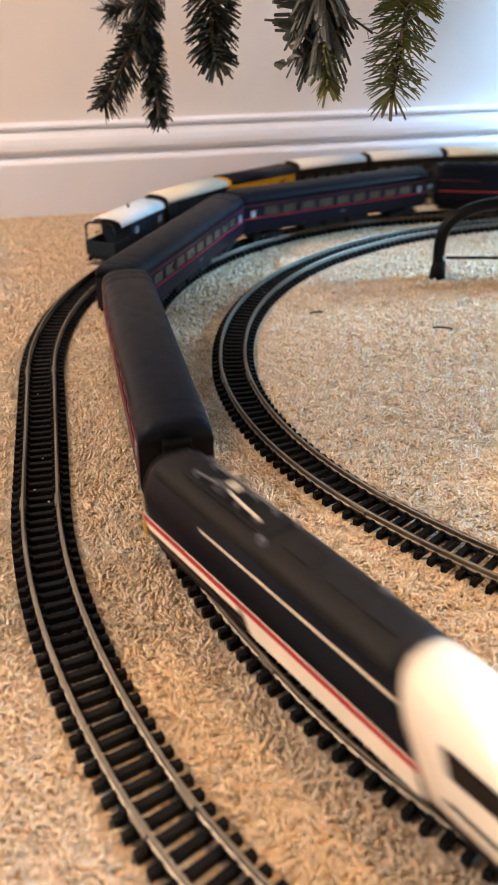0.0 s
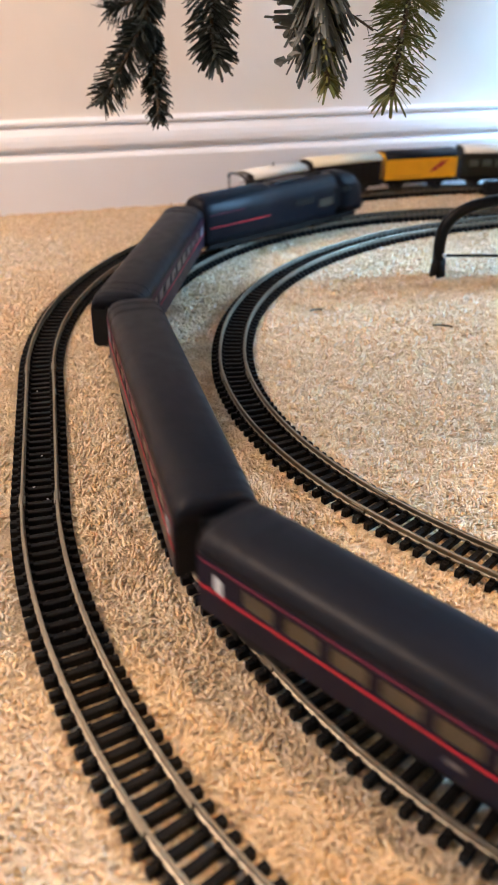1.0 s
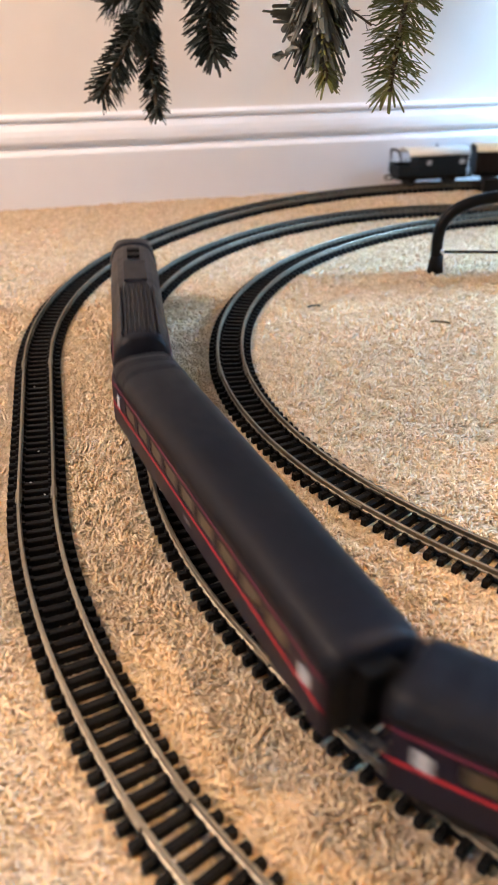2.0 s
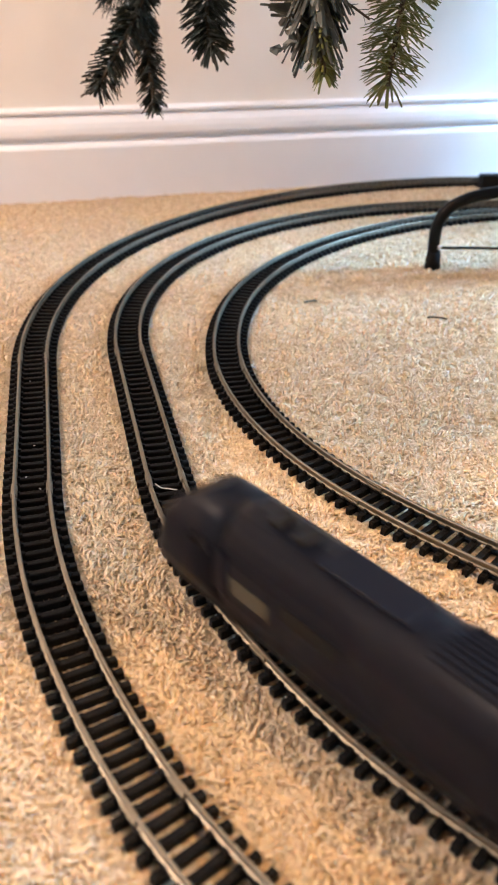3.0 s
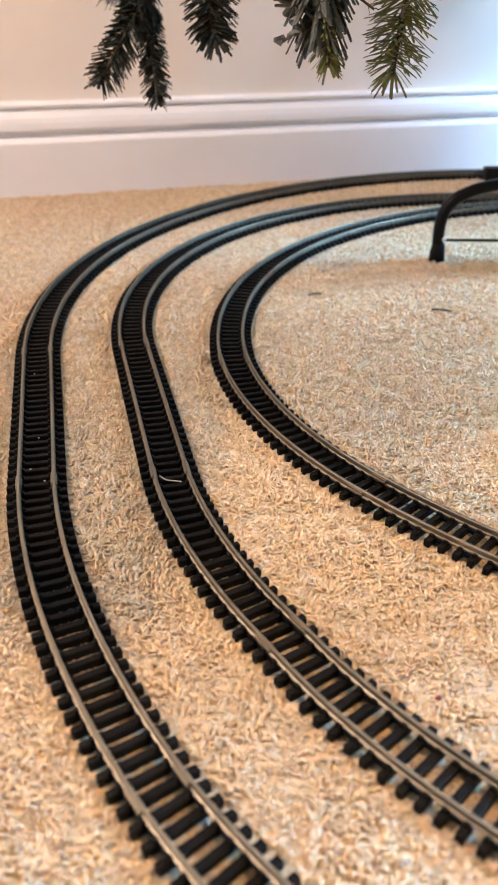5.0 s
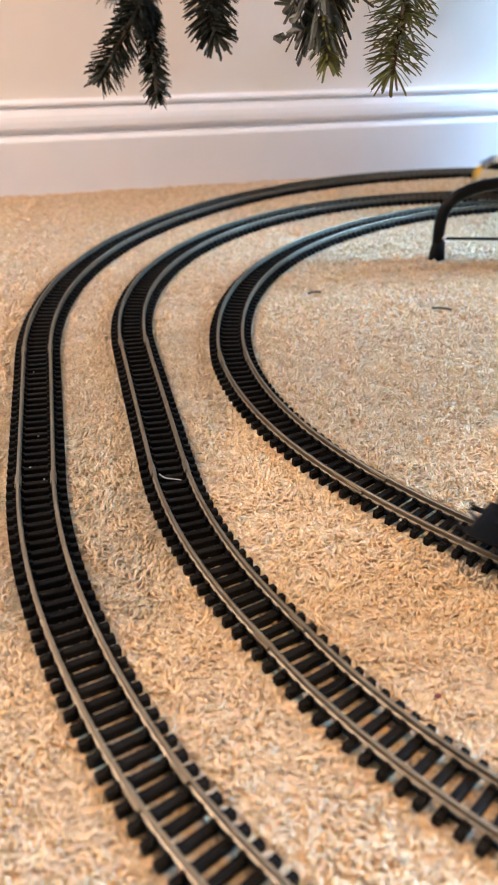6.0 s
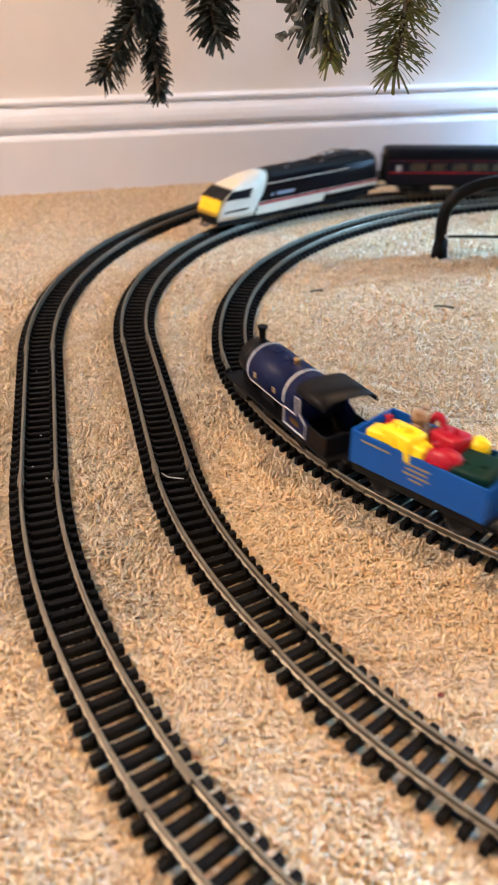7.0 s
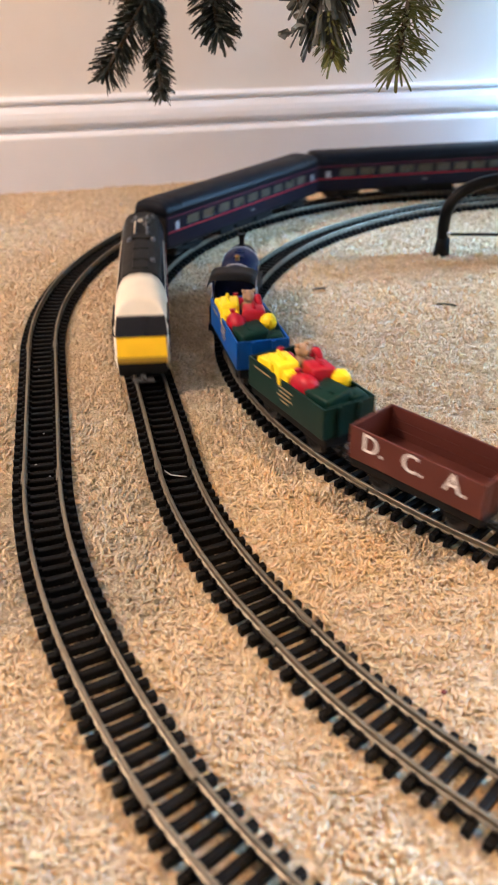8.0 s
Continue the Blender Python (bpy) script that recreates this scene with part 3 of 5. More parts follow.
    both_sides(thing, "stripe", "red", [(-0.103, 0.0121), (0.0588, 0.0121), (0.0576, 0.0143), (-0.103, 0.0143)], W - 0.0002, 0.0009, "thin red stripe")
    part("end_strip", prism([(-0.1035, 0.0068), (-0.1000, 0.0068), (-0.1000, 0.0112), (-0.1035, 0.0112)], -W + 0.0003, -W - 0.0006), "ochre", thing, "yellow edge of the rear panel")
    part("nameplate", prism([(0.012, 0.0185), (0.034, 0.0185), (0.034, 0.0215), (0.012, 0.0215)], W, W + 0.0003), "mid_grey", thing, "pale grey lettering bar")
    part("emblem", prism([(0.0385, 0.0185), (0.0415, 0.0185), (0.0415, 0.0212), (0.0385, 0.0212)], W, W + 0.0003), "mid_grey", thing)
    for side in (-1, 1):
        part("gutter", tube([(x, side * 0.0157, 0.0303) for x in (-0.060, 0.0, 0.0465)], 0.0005, 6), "cantrail", thing, "cream cantrail line")
    # roof kit: pantograph well, frame and insulators
    well = part("roof_equipment", box(-0.085, -0.030, -0.0075, 0.0075, 0.0405, 0.0425, 0.0006), "dark", thing)
    for x in (-0.078, -0.064, -0.050, -0.038):
        for y in (-0.0045, 0.0045):
            bm = cyl((x, y, 0.0424), "z", 0.0011, 0.0009, 0.0022, 8)
            cyl((x, y, 0.0434), "z", 0.0015, 0.0015, 0.0004, 8, bm)
            part("insulator", bm, "dim_grey", well)
    bm = tube([(-0.078, -0.0045, 0.0446), (-0.058, -0.0035, 0.0462), (-0.038, -0.0045, 0.0446)], 0.0005, 8)
    tube([(-0.078, 0.0045, 0.0446), (-0.058, 0.0035, 0.0462), (-0.038, 0.0045, 0.0446)], 0.0005, 8, bm)
    tube([(-0.070, -0.0040, 0.0452), (-0.058, 0.0, 0.0466), (-0.046, 0.0040, 0.0452)], 0.0004, 6, bm)
    for x in (-0.0605, -0.0565):
        tube([(x, -0.0075, 0.0458), (x, -0.0055, 0.0470), (x, 0.0055, 0.0470), (x, 0.0075, 0.0458)], 0.0005, 8, bm)
    panto = part("pantograph", bm, "steel", well, "folded dark metal pantograph")
    # head plate and arm in pale cream: the metal's glint set as colour
    bm = box(-0.0610, -0.0540, -0.0022, 0.0014, 0.0466, 0.0473, 0.0002)
    tube([(-0.056, -0.0040, 0.0464), (-0.046, -0.0044, 0.0456), (-0.036, -0.0045, 0.0446)], 0.0007, 8, bm)
    part("collector_arm", bm, "cantrail", panto, "collector arm with its bright glint put in as pale cream")
    for x, y in ((-0.030, 0.0085), (-0.086, 0.0085), (-0.030, -0.0085), (0.016, 0.0082)):
        part("vent_cowl", cyl((x, y, 0.0398), "z", 0.0019, 0.0015, 0.0024, 12), "dim_grey", thing)
    for x in (-0.015, 0.008, 0.026):
        part("roof_hatch", box(x - 0.007, x + 0.007, -0.0052, 0.0052, 0.0408, 0.0420, 0.0005), "loco_roof", thing)
    part("underframe", box(-0.095, 0.1045, -0.0145, 0.0145, 0.0045, 0.0066, 0.0006), "dark", thing)
    part("transformer_box", box(-0.022, 0.022, -0.0130, 0.0130, 0.0028, 0.0050, 0.0006), "dark", thing)
    part("end_panel", box(-h - 0.0005, -h + 0.0004, -0.0138, 0.0138, 0.0085, 0.0190, 0.0002), "yellow", thing, "yellow rear warning panel")
    part("end_door", box(-h - 0.0009, -h + 0.0006, -0.0045, 0.0045, 0.010, 0.030, 0.0003), "grey", thing)
    for x in (-0.066, 0.066):
        bogie(thing, x, 0.040, 0.0062)
    coupling(thing, -h, -1)
    coupling(thing, h - 0.002, 1, 0.005)
    return reshape(thing, 0.0062, spread=lambda x: x + 0.002 * max(0.0, min(1.0, (x + 0.06) / 0.09)) - 0.0035 * max(0.0, -x / 0.105))


def build_power_car():
    """The trailing power car: cab with a wedge nose at the rear, ribbed roof at the front."""
    thing = empty("diesel_power_car", "dark navy diesel model power car with wedge nose", "model locomotive")
    h, W = 0.105, 0.0168
    part("body", shell(LOCO_PROFILE, [(-0.062, 0, 1, 1.03), (0.098, 0, 1, 1.03), (0.103, 0, 0.98, 1.02), (h, 0, 0.92, 0.97)]), "power_navy", thing, "dark navy body shell", True)
    def nose(z):
        if z < 0.012:
            return -0.1040
        if z < 0.0215:
            return -0.1040 + (z - 0.012) * 0.30
        if z < 0.036:
            return -0.1012 + (z - 0.0215) * 0.75
        return -0.0903 + (z - 0.036) * 2.4
    rings = []
    for u, k in ((0, 1.0), (0.5, 1.0), (0.85, 0.975), (0.96, 0.94), (1.0, 0.86)):
        rings.append([Vector((-0.062 + (nose(z) + 0.062) * u, y * k, 0.0062 + (z - 0.0062) * 1.03)) for y, z in LOCO_PROFILE])
    cab = part("cab", sweep(None, rings), "power_navy", thing, "wedge-nosed driving cab", True)
    bm = bmesh.new()
    for z0, z1 in ((0.0080, 0.0185),):
        vs = [bm.verts.new((nose(z) - o, sgn * 0.0100, z)) for o in (0.0, 0.0009) for z in (z0, 0.012, z1) for sgn in (-1, 1)]
        for q in ((0, 1, 3, 2), (2, 3, 5, 4), (6, 8, 9, 7), (8, 10, 11, 9), (0, 6, 7, 1), (4, 5, 11, 10), (0, 2, 8, 6), (2, 4, 10, 8), (1, 7, 9, 3), (3, 9, 11, 5)):
            bm.faces.new([vs[i] for i in q])
    bmesh.ops.recalc_face_normals(bm, faces=bm.faces[:])
    part("nose_panel", bm, "yellow", cab, "yellow warning panel")
    bm = bmesh.new()
    vs = [bm.verts.new((nose(z) - o, sgn * w, z + 0.0008)) for o in (0.0, 0.0009) for z, w in ((0.0232, 0.0143), (0.0330, 0.0120)) for sgn in (-1, 1)]
    for q in ((0, 1, 3, 2), (4, 6, 7, 5), (0, 4, 5, 1), (2, 3, 7, 6), (0, 2, 6, 4), (1, 5, 7, 3)):
        bm.faces.new([vs[i] for i in q])
    bmesh.ops.recalc_face_normals(bm, faces=bm.faces[:])
    part("windscreen", bm, "glass", cab)
    both_sides(cab, "cab_window", "glass", [(-0.0820, 0.0225), (-0.0690, 0.0225), (-0.0690, 0.0280), (-0.0790, 0.0280)], W - 0.0006, 0.0009)
    both_sides(cab, "cab_door", "power_navy", [(-0.0660, 0.0090), (-0.0580, 0.0090), (-0.0580, 0.0285), (-0.0660, 0.0285)], W - 0.0003, 0.0006)
    both_sides(thing, "emblem", "dim_olive", [(-0.056, 0.0125), (-0.037, 0.0125), (-0.037, 0.0200), (-0.056, 0.0200)], W, 0.0003, "dull olive emblem block")
    part("stripe", prism([(0.028, 0.0150), (0.100, 0.0150), (0.100, 0.0163), (0.028, 0.0163)], W, W + 0.0003), "red", thing, "red waist stripe")
    both_sides(thing, "line", "pink", [(0.060, 0.0270), (0.100, 0.0270), (0.100, 0.0275), (0.060, 0.0275)], W - 0.0005, 0.0006)
    both_sides(thing, "side_grille", "dark", [(-0.030, 0.0180), (-0.004, 0.0180), (-0.004, 0.0245), (-0.030, 0.0245)], W, 0.0003)
    for i in range(9):
        y = -0.0104 + 0.0026 * i
        z = 0.0424 - 18.0 * y * y
        part("roof_rib", box(0.024, 0.097, y - 0.0005, y + 0.0005, z - 0.0010, z + 0.0006, 0.0002), "power_roof", thing)
    bm = box(-0.024, 0.014, -0.0075, 0.0075, 0.0412, 0.0428, 0.0005)
    part("radiator_grille", bm, "power_roof", thing)
    for x in (-0.048, -0.036):
        part("exhaust_port", box(x - 0.003, x + 0.003, -0.0045, 0.0045, 0.0415, 0.0438, 0.0006), "dark", thing)
    part("underframe", box(-0.095, 0.100, -0.0138, 0.0138, 0.0045, 0.0066, 0.0006), "dark", thing)
    part("fuel_tank", box(-0.024, 0.028, -0.0130, 0.0130, 0.0026, 0.0050, 0.0008), "dark", thing)
    for x in (-0.064, 0.068):
        bogie(thing, x, 0.038, 0.0062)
    coupling(thing, h, 1)
    return reshape(thing, 0.0100, spread=lambda x: x * 1.06)


# ---- the goods and passenger train on the outer line ----
def wagon_base(thing, L, W):
    h = L / 2
    part("underframe", box(-h, h, -W + 0.002, W - 0.002, 0.0068, 0.0092, 0.0004), "dark", thing)
    for x in (-L * 0.29, L * 0.29):
        wheel_pair(x, 0.0060, thing)
        bm = bmesh.new()
        for side in (-1, 1):
            y = side * 0.0112
            prism([(x - 0.0070, 0.0090), (x - 0.0020, 0.0045), (x + 0.0020, 0.0045), (x + 0.0070, 0.0090)], y - 0.0007, y + 0.0007, bm)
            box(x - 0.0017, x + 0.0017, y - 0.0013, y + 0.0013, 0.0045, 0.0072, 0.0003, bm)
        part("axle_guard", bm, "dark", thing)
    for w in (-1, 1):
        for y in (-0.0085, 0.0085):
            bm = cyl((w * h if w > 0 else -h - 0.0055, y, 0.0105), "x", 0.0008, 0.0008, 0.0055, 8)
            cyl((w * (h + 0.0055) - (0.0006 if w < 0 else 0), y, 0.0105), "x", 0.0021, 0.0021, 0.0006, 12, bm)
            part("buffer", bm, "dark", thing)
        coupling(thing, w * h, w)


def build_van(name, label, category, body, roof, L=0.092, windows=0, ends=None, mark=False, top=0.040):
    """A small four-wheeled van or coach with an arched roof."""
    thing = empty(name, label, category, "vehicles of the goods train")
    h, W, waist = L / 2, 0.0155, top - 0.006
    wagon_base(thing, L, W)
    if windows:
        pitch = (L - 0.012) / windows
        for side in (-1, 1):
            ys = sorted((side * (W - 0.0012), side * W))
            bm = box(-h, h, ys[0], ys[1], 0.0092, 0.0205)
            box(-h, h, ys[0], ys[1], 0.0285, waist, 0, bm)
            edges = [-h] + [x for i in range(windows) for x in (-h + 0.006 + pitch * i + 0.0022, -h + 0.006 + pitch * (i + 1) - 0.0022)] + [h]
            for a, b in zip(edges[::2], edges[1::2]):
                box(a, b, ys[0], ys[1], 0.0205, 0.0285, 0, bm)
            wall_part = part("side_wall", bm, body, thing)
            for a, b in zip(edges[1::2], edges[2::2]):
                ys2 = sorted((side * (W - 0.0009), side * (W - 0.0005)))
                part("window", box(a, b, ys2[0], ys2[1], 0.0205, 0.0285), "pane", wall_part)
        part("floor_pan", box(-h, h, -W + 0.0012, W - 0.0012, 0.0092, 0.0105), "dark", thing)
    else:
        bm = box(-h, h, -W, W, 0.0092, waist, 0.0005)
        wall_part = part("body", bm, body, thing)
        for side in (-1, 1):
            for k in range(9):
                x = -h + 0.004 + k * (L - 0.008) / 8
                part("plank_rib", box(x - 0.0005, x + 0.0005, min(side * W, side * (W + 0.0005)), max(side * W, side * (W + 0.0005)), 0.011, waist - 0.001), body, wall_part)
    for w in (-1, 1):
        xs = sorted((w * h, w * (h + 0.0012)))
        rim = coach_half(W, 0, waist, top, 10)
        bm = sweep(None, [[Vector((x, y, z)) for y, z in rim + [(-W, 0.0092), (W, 0.0092)]] for x in xs])
        part("end_wall", bm, ends or body, thing)
    rim = coach_half(W + 0.0008, 0, waist, top + 0.0006, 10)
    inner = [(y * 0.95, z - 0.0009) for y, z in rim][::-1]
    xo = h - 0.0005 if ends else h + 0.0018
    part("roof", sweep(None, [[Vector((x, y, z)) for y, z in rim + inner] for x in (-xo, xo)]), roof, thing, "", True)
    if mark:
        for side in (-1, 1):
            pts = [(0.010, 0.0165), (0.020, 0.0180), (0.030, 0.0250), (0.036, 0.0300), (0.026, 0.0290), (0.018, 0.0235)]
            pts = [(-x, z) for x, z in pts] if side > 0 else pts
            part("emblem", prism(pts, side * W, side * (W + 0.0004)), "red", thing, "red slanting emblem")
            part("lettering_bar", prism([(-0.034, 0.0120), (0.0, 0.0120), (0.0, 0.0132), (-0.034, 0.0132)] if side < 0 else [(0.0, 0.0120), (0.034, 0.0120), (0.034, 0.0132), (0.0, 0.0132)],
                                        side * W, side * (W + 0.0003)), "ochre", thing)
    return reshape(thing, 0.0055)


def build_brake_van():
    """The last vehicle: a cabin with an open veranda at its tail (x < 0)."""
    thing = empty("brake_van", "dark slate brake van with white roof and open veranda", "model wagon", "vehicles of the goods train")
    L, W, h = 0.092, 0.0152, 0.046
    wagon_base(thing, L, W)
    body = part("cabin", box(-0.020, h - 0.002, -W, W, 0.0092, 0.0335, 0.0005), "slate", thing)
    for side in (-1, 1):
        for k in range(8):
            x = -0.018 + 0.0078 * k
            part("plank_rib", box(x - 0.0004, x + 0.0004, min(side * W, side * (W + 0.0005)), max(side * W, side * (W + 0.0005)), 0.0105, 0.032), "slate", body)
        for x in (-0.008, 0.036):
            part("window", prism([(x - 0.003, 0.022), (x + 0.003, 0.022), (x + 0.003, 0.028), (x - 0.003, 0.028)], side * W, side * (W + 0.0004)), "pale_glass", body)
        ys = sorted((side * (W - 0.0012), side * W))
        part("veranda_side", box(-h, -0.020, ys[0], ys[1], 0.0092, 0.0215, 0.0003), "slate", thing)
        part("veranda_post", box(-h, -h + 0.0016, ys[0], ys[1], 0.0215, 0.0335, 0.0002), "dark", thing)
        part("handrail", tube([(-0.030, side * (W + 0.0008), 0.024), (-0.022, side * (W + 0.0008), 0.024)], 0.0004, 6), "dark", thing)
    part("veranda_end", box(-h - 0.0012, -h, -W, W, 0.0092, 0.0215, 0.0003), "slate", thing)
    part("floor_pan", box(-h, -0.020, -W, W, 0.0090, 0.0102), "dark", thing)
    rim = coach_half(W, 0, 0.0335, 0.0395, 10)
    inner = [(y * 0.90, z - 0.0016) for y, z in rim][::-1]
    part("end_arch", sweep(None, [[Vector((x, y, z)) for y, z in rim + inner] for x in (-h - 0.0010, -h + 0.0008)]), "dark", thing, "open arched veranda end")
    rim = coach_half(W + 0.0010, 0, 0.0335, 0.0402, 10)
    inner = [(y * 0.95, z - 0.0010) for y, z in rim][::-1]
    part("roof", sweep(None, [[Vector((x, y, z)) for y, z in rim + inner] for x in (-0.034, h)]), "roof_white", thing, "white arched roof", True)
    bm = cyl((0.008, 0.002, 0.0395), "z", 0.0010, 0.0010, 0.0042, 10)
    part("stove_pipe", bm, "dark", thing)
    return reshape(thing, 0.0035)


# ---- the little goods train on the inner line ----
def build_tank_loco():
    thing = empty("saddle_tank_locomotive", "small blue saddle-tank steam locomotive with white lining", "model locomotive")
    part("footplate", box(-0.047, 0.047, -0.0150, 0.0150, 0.0115, 0.0130, 0.0004), "black_paint", thing)
    part("frame", box(-0.044, 0.044, -0.0060, 0.0060, 0.0040, 0.0118, 0.0005), "black_paint", thing)
    for x in (-0.047, 0.047):
        w = math.copysign(1, x)
        xs = sorted((x, x + w * 0.0016))
        beam = part("buffer_beam", box(xs[0], xs[1], -0.0150, 0.0150, 0.0075, 0.0132, 0.0004), "black_paint", thing)
        for y in (-0.0090, 0.0090):
            bm = cyl((x if w > 0 else x - 0.0060, y, 0.0105), "x", 0.0013, 0.0013, 0.0060, 10)
            cyl((x + w * 0.0060 - (0.0008 if w < 0 else 0), y, 0.0105), "x", 0.0028, 0.0028, 0.0008, 14, bm)
            part("buffer", bm, "black_paint", beam)
        coupling(thing, x, w)
    # smokebox and boiler
    bm = cyl((0.0260, 0, 0.0265), "x", 0.0112, 0.0112, 0.0130, 28)
    cyl((0.0390, 0, 0.0265), "x", 0.0085, 0.0060, 0.0022, 24, bm)
    box(0.0270, 0.0385, -0.0085, 0.0085, 0.0130, 0.0230, 0.0006, bm)
    part("smokebox", bm, "black_paint", thing, "matt black smokebox", True)
    part("boiler", cyl((-0.010, 0, 0.0240), "x", 0.0095, 0.0095, 0.040, 24), "black_paint", thing)
    prof = []
    for i in range(19):
        a = math.radians(-32 + 244 * i / 18)
        prof.append((0.0138 * math.cos(a), 0.0268 + 0.0130 * math.sin(a)))
    tank = part("saddle_tank", sweep(None, [[Vector((x, y * k, 0.0268 + (z - 0.0268) * k)) for y, z in prof] for x, k in ((-0.0100, 1), (0.0270, 1), (0.0278, 0.97))]), "tank_blue", thing, "glossy dark blue saddle tank", True)
    for x in (0.0255, -0.0085):
        prof2 = [(y * 1.015, 0.0268 + (z - 0.0268) * 1.015) for y, z in prof]
        part("tank_band", sweep(None, [[Vector((xx, y, z)) for y, z in prof2] for xx in (x - 0.0006, x + 0.0006)]), "lining", tank, "white lining band")
    for side in (-1, 1):
        part("lining", tube([(x, side * 0.0119, 0.0204) for x in (-0.0085, 0.008, 0.0255)], 0.0005, 6), "lining", tank)
        for x, c in ((0.018, 0), (0.000, 0)):
            part("emblem", box(x - 0.0013, x + 0.0013, side * 0.0138 - 0.0004, side * 0.0138 + 0.0004, 0.0255, 0.0285, 0.0003), "gold", tank)
    bm = cyl((0.0325, 0, 0.0370), "z", 0.0030, 0.0021, 0.0025, 18)
    cyl((0.0325, 0, 0.0390), "z", 0.0018, 0.0021, 0.0065, 18, bm)
    cyl((0.0325, 0, 0.0453), "z", 0.0026, 0.0031, 0.0020, 18, bm)
    part("chimney", bm, "black_paint", thing, "tall black chimney with flared cap")
    for x in (0.0165, 0.0060):
        bm = cyl((x, 0, 0.0392), "z", 0.0040, 0.0036, 0.0014, 18)
        cyl((x, 0, 0.0405), "z", 0.0022, 0.0012, 0.0010, 12, bm)
        part("filler_cap", bm, "tank_blue", tank)
    bm = cyl((-0.0005, 0, 0.0395), "z", 0.0018, 0.0015, 0.0030, 12)
    cyl((-0.0005, 0, 0.0424), "z", 0.0022, 0.0010, 0.0012, 12, bm)
    part("safety_valve", bm, "brass", thing, "brass safety valve")
    # cab
    for side in (-1, 1):
        ys = (side * 0.0138, side * 0.0148)
        cabside = part("cab_side", prism([(-0.0100, 0.0130), (-0.0310, 0.0130), (-0.0310, 0.0235), (-0.0255, 0.0265), (-0.0255, 0.0385), (-0.0205, 0.0385), (-0.0205, 0.0265), (-0.0100, 0.0255)], *ys), "tank_blue", thing)
        pts = [(-0.0115, 0.0148), (-0.0295, 0.0148), (-0.0295, 0.0225), (-0.0245, 0.0262), (-0.0245, 0.0345), (-0.0212, 0.0345), (-0.0212, 0.0242), (-0.0115, 0.0242), (-0.0115, 0.0148)]
        part("lining", tube([(x, side * 0.0150, z) for x, z in pts], 0.00055, 6), "lining", cabside, "white lining")
        part("maker_plate", prism([(-0.0235, 0.0180), (-0.0180, 0.0180), (-0.0170, 0.0195), (-0.0180, 0.0210), (-0.0235, 0.0210), (-0.0245, 0.0195)], side * 0.0148, side * 0.0153), "brass", cabside)
    part("cab_front_sheet", sweep(None, [[Vector((x, y, z)) for y, z in prof] for x in (-0.0225, -0.0100)]), "tank_blue", thing, "dark blue curved sheet before the cab", True)
    part("cab_front", box(-0.0108, -0.0098, -0.0112, 0.0112, 0.0130, 0.0345, 0.0003), "black_paint", thing)
    rim = coach_half(0.0158, 0, 0.0382, 0.0432, 12)
    inner = [(y * 0.97, z - 0.0009) for y, z in rim][::-1]
    part("cab_roof", sweep(None, [[Vector((x, y, z)) for y, z in rim + inner] for x in (-0.0445, -0.0215)]), "black_paint", thing, "curved black cab roof", True)
    bm = box(-0.0450, -0.0310, -0.0145, -0.0133, 0.0130, 0.0235, 0.0003)
    box(-0.0450, -0.0310, 0.0133, 0.0145, 0.0130, 0.0235, 0.0003, bm)
    box(-0.0458, -0.0445, -0.0145, 0.0145, 0.0130, 0.0245, 0.0003, bm)
    part("bunker", bm, "black_paint", thing)
    for side in (-1, 1):
        part("cylinder", cyl((0.0240, side * 0.0125, 0.0085), "x", 0.0034, 0.0034, 0.0130, 14), "black_paint", thing)
        part("coupling_rod", box(-0.0190, 0.0130, side * 0.0112 - 0.0005, side * 0.0112 + 0.0005, 0.0062, 0.0076, 0.0003), "dark", thing)
        part("cab_step", prism([(-0.030, 0.0115), (-0.024, 0.0115), (-0.025, 0.0055), (-0.029, 0.0055)], side * 0.0135, side * 0.0143), "black_paint", thing)
    for x in (-0.0180, 0.0120):
        wheel_pair(x, 0.0080, thing, "driving_wheel", "dark")
    round_parts = ("chimney", "filler_cap", "safety_valve")
    for o in thing.children_recursive:
        if o.name.split(".")[0] in round_parts:
            xs = [v.co.x for v in o.data.vertices]
            c = (min(xs) + max(xs)) / 2
            for v in o.data.vertices:
                v.co.x += 0.16 * c
                v.co.z -= 0.0025
    return reshape(thing, -0.0025, spread=lambda x: x * 1.16, skip=("wheel", "axle", "coupling", "driving_wheel") + round_parts)


def curve_points(ctrl, n):
    """A smooth line through control points."""
    c = [Vector(p) for p in ctrl]
    out = []
    for i in range(n + 1):
        u = i / n * (len(c) - 1)
        k = min(int(u), len(c) - 2)
        f = u - k
        p0, p1, p2, p3 = c[max(k - 1, 0)], c[k], c[k + 1], c[min(k + 2, len(c) - 1)]
        out.append(0.5 * (2 * p1 + (p2 - p0) * f + (2 * p0 - 5 * p1 + 4 * p2 - p3) * f * f + (3 * p1 - p0 - 3 * p2 + p3) * f ** 3))
    return out


def ball(radius, seed):
    """A small ball with a slightly uneven, faceted skin."""
    r = random.Random(seed)
    bm = bmesh.new()
    bmesh.ops.create_icosphere(bm, subdivisions=2, radius=radius)
    for v in bm.verts:
        v.co *= r.uniform(0.94, 1.04)
    return bm


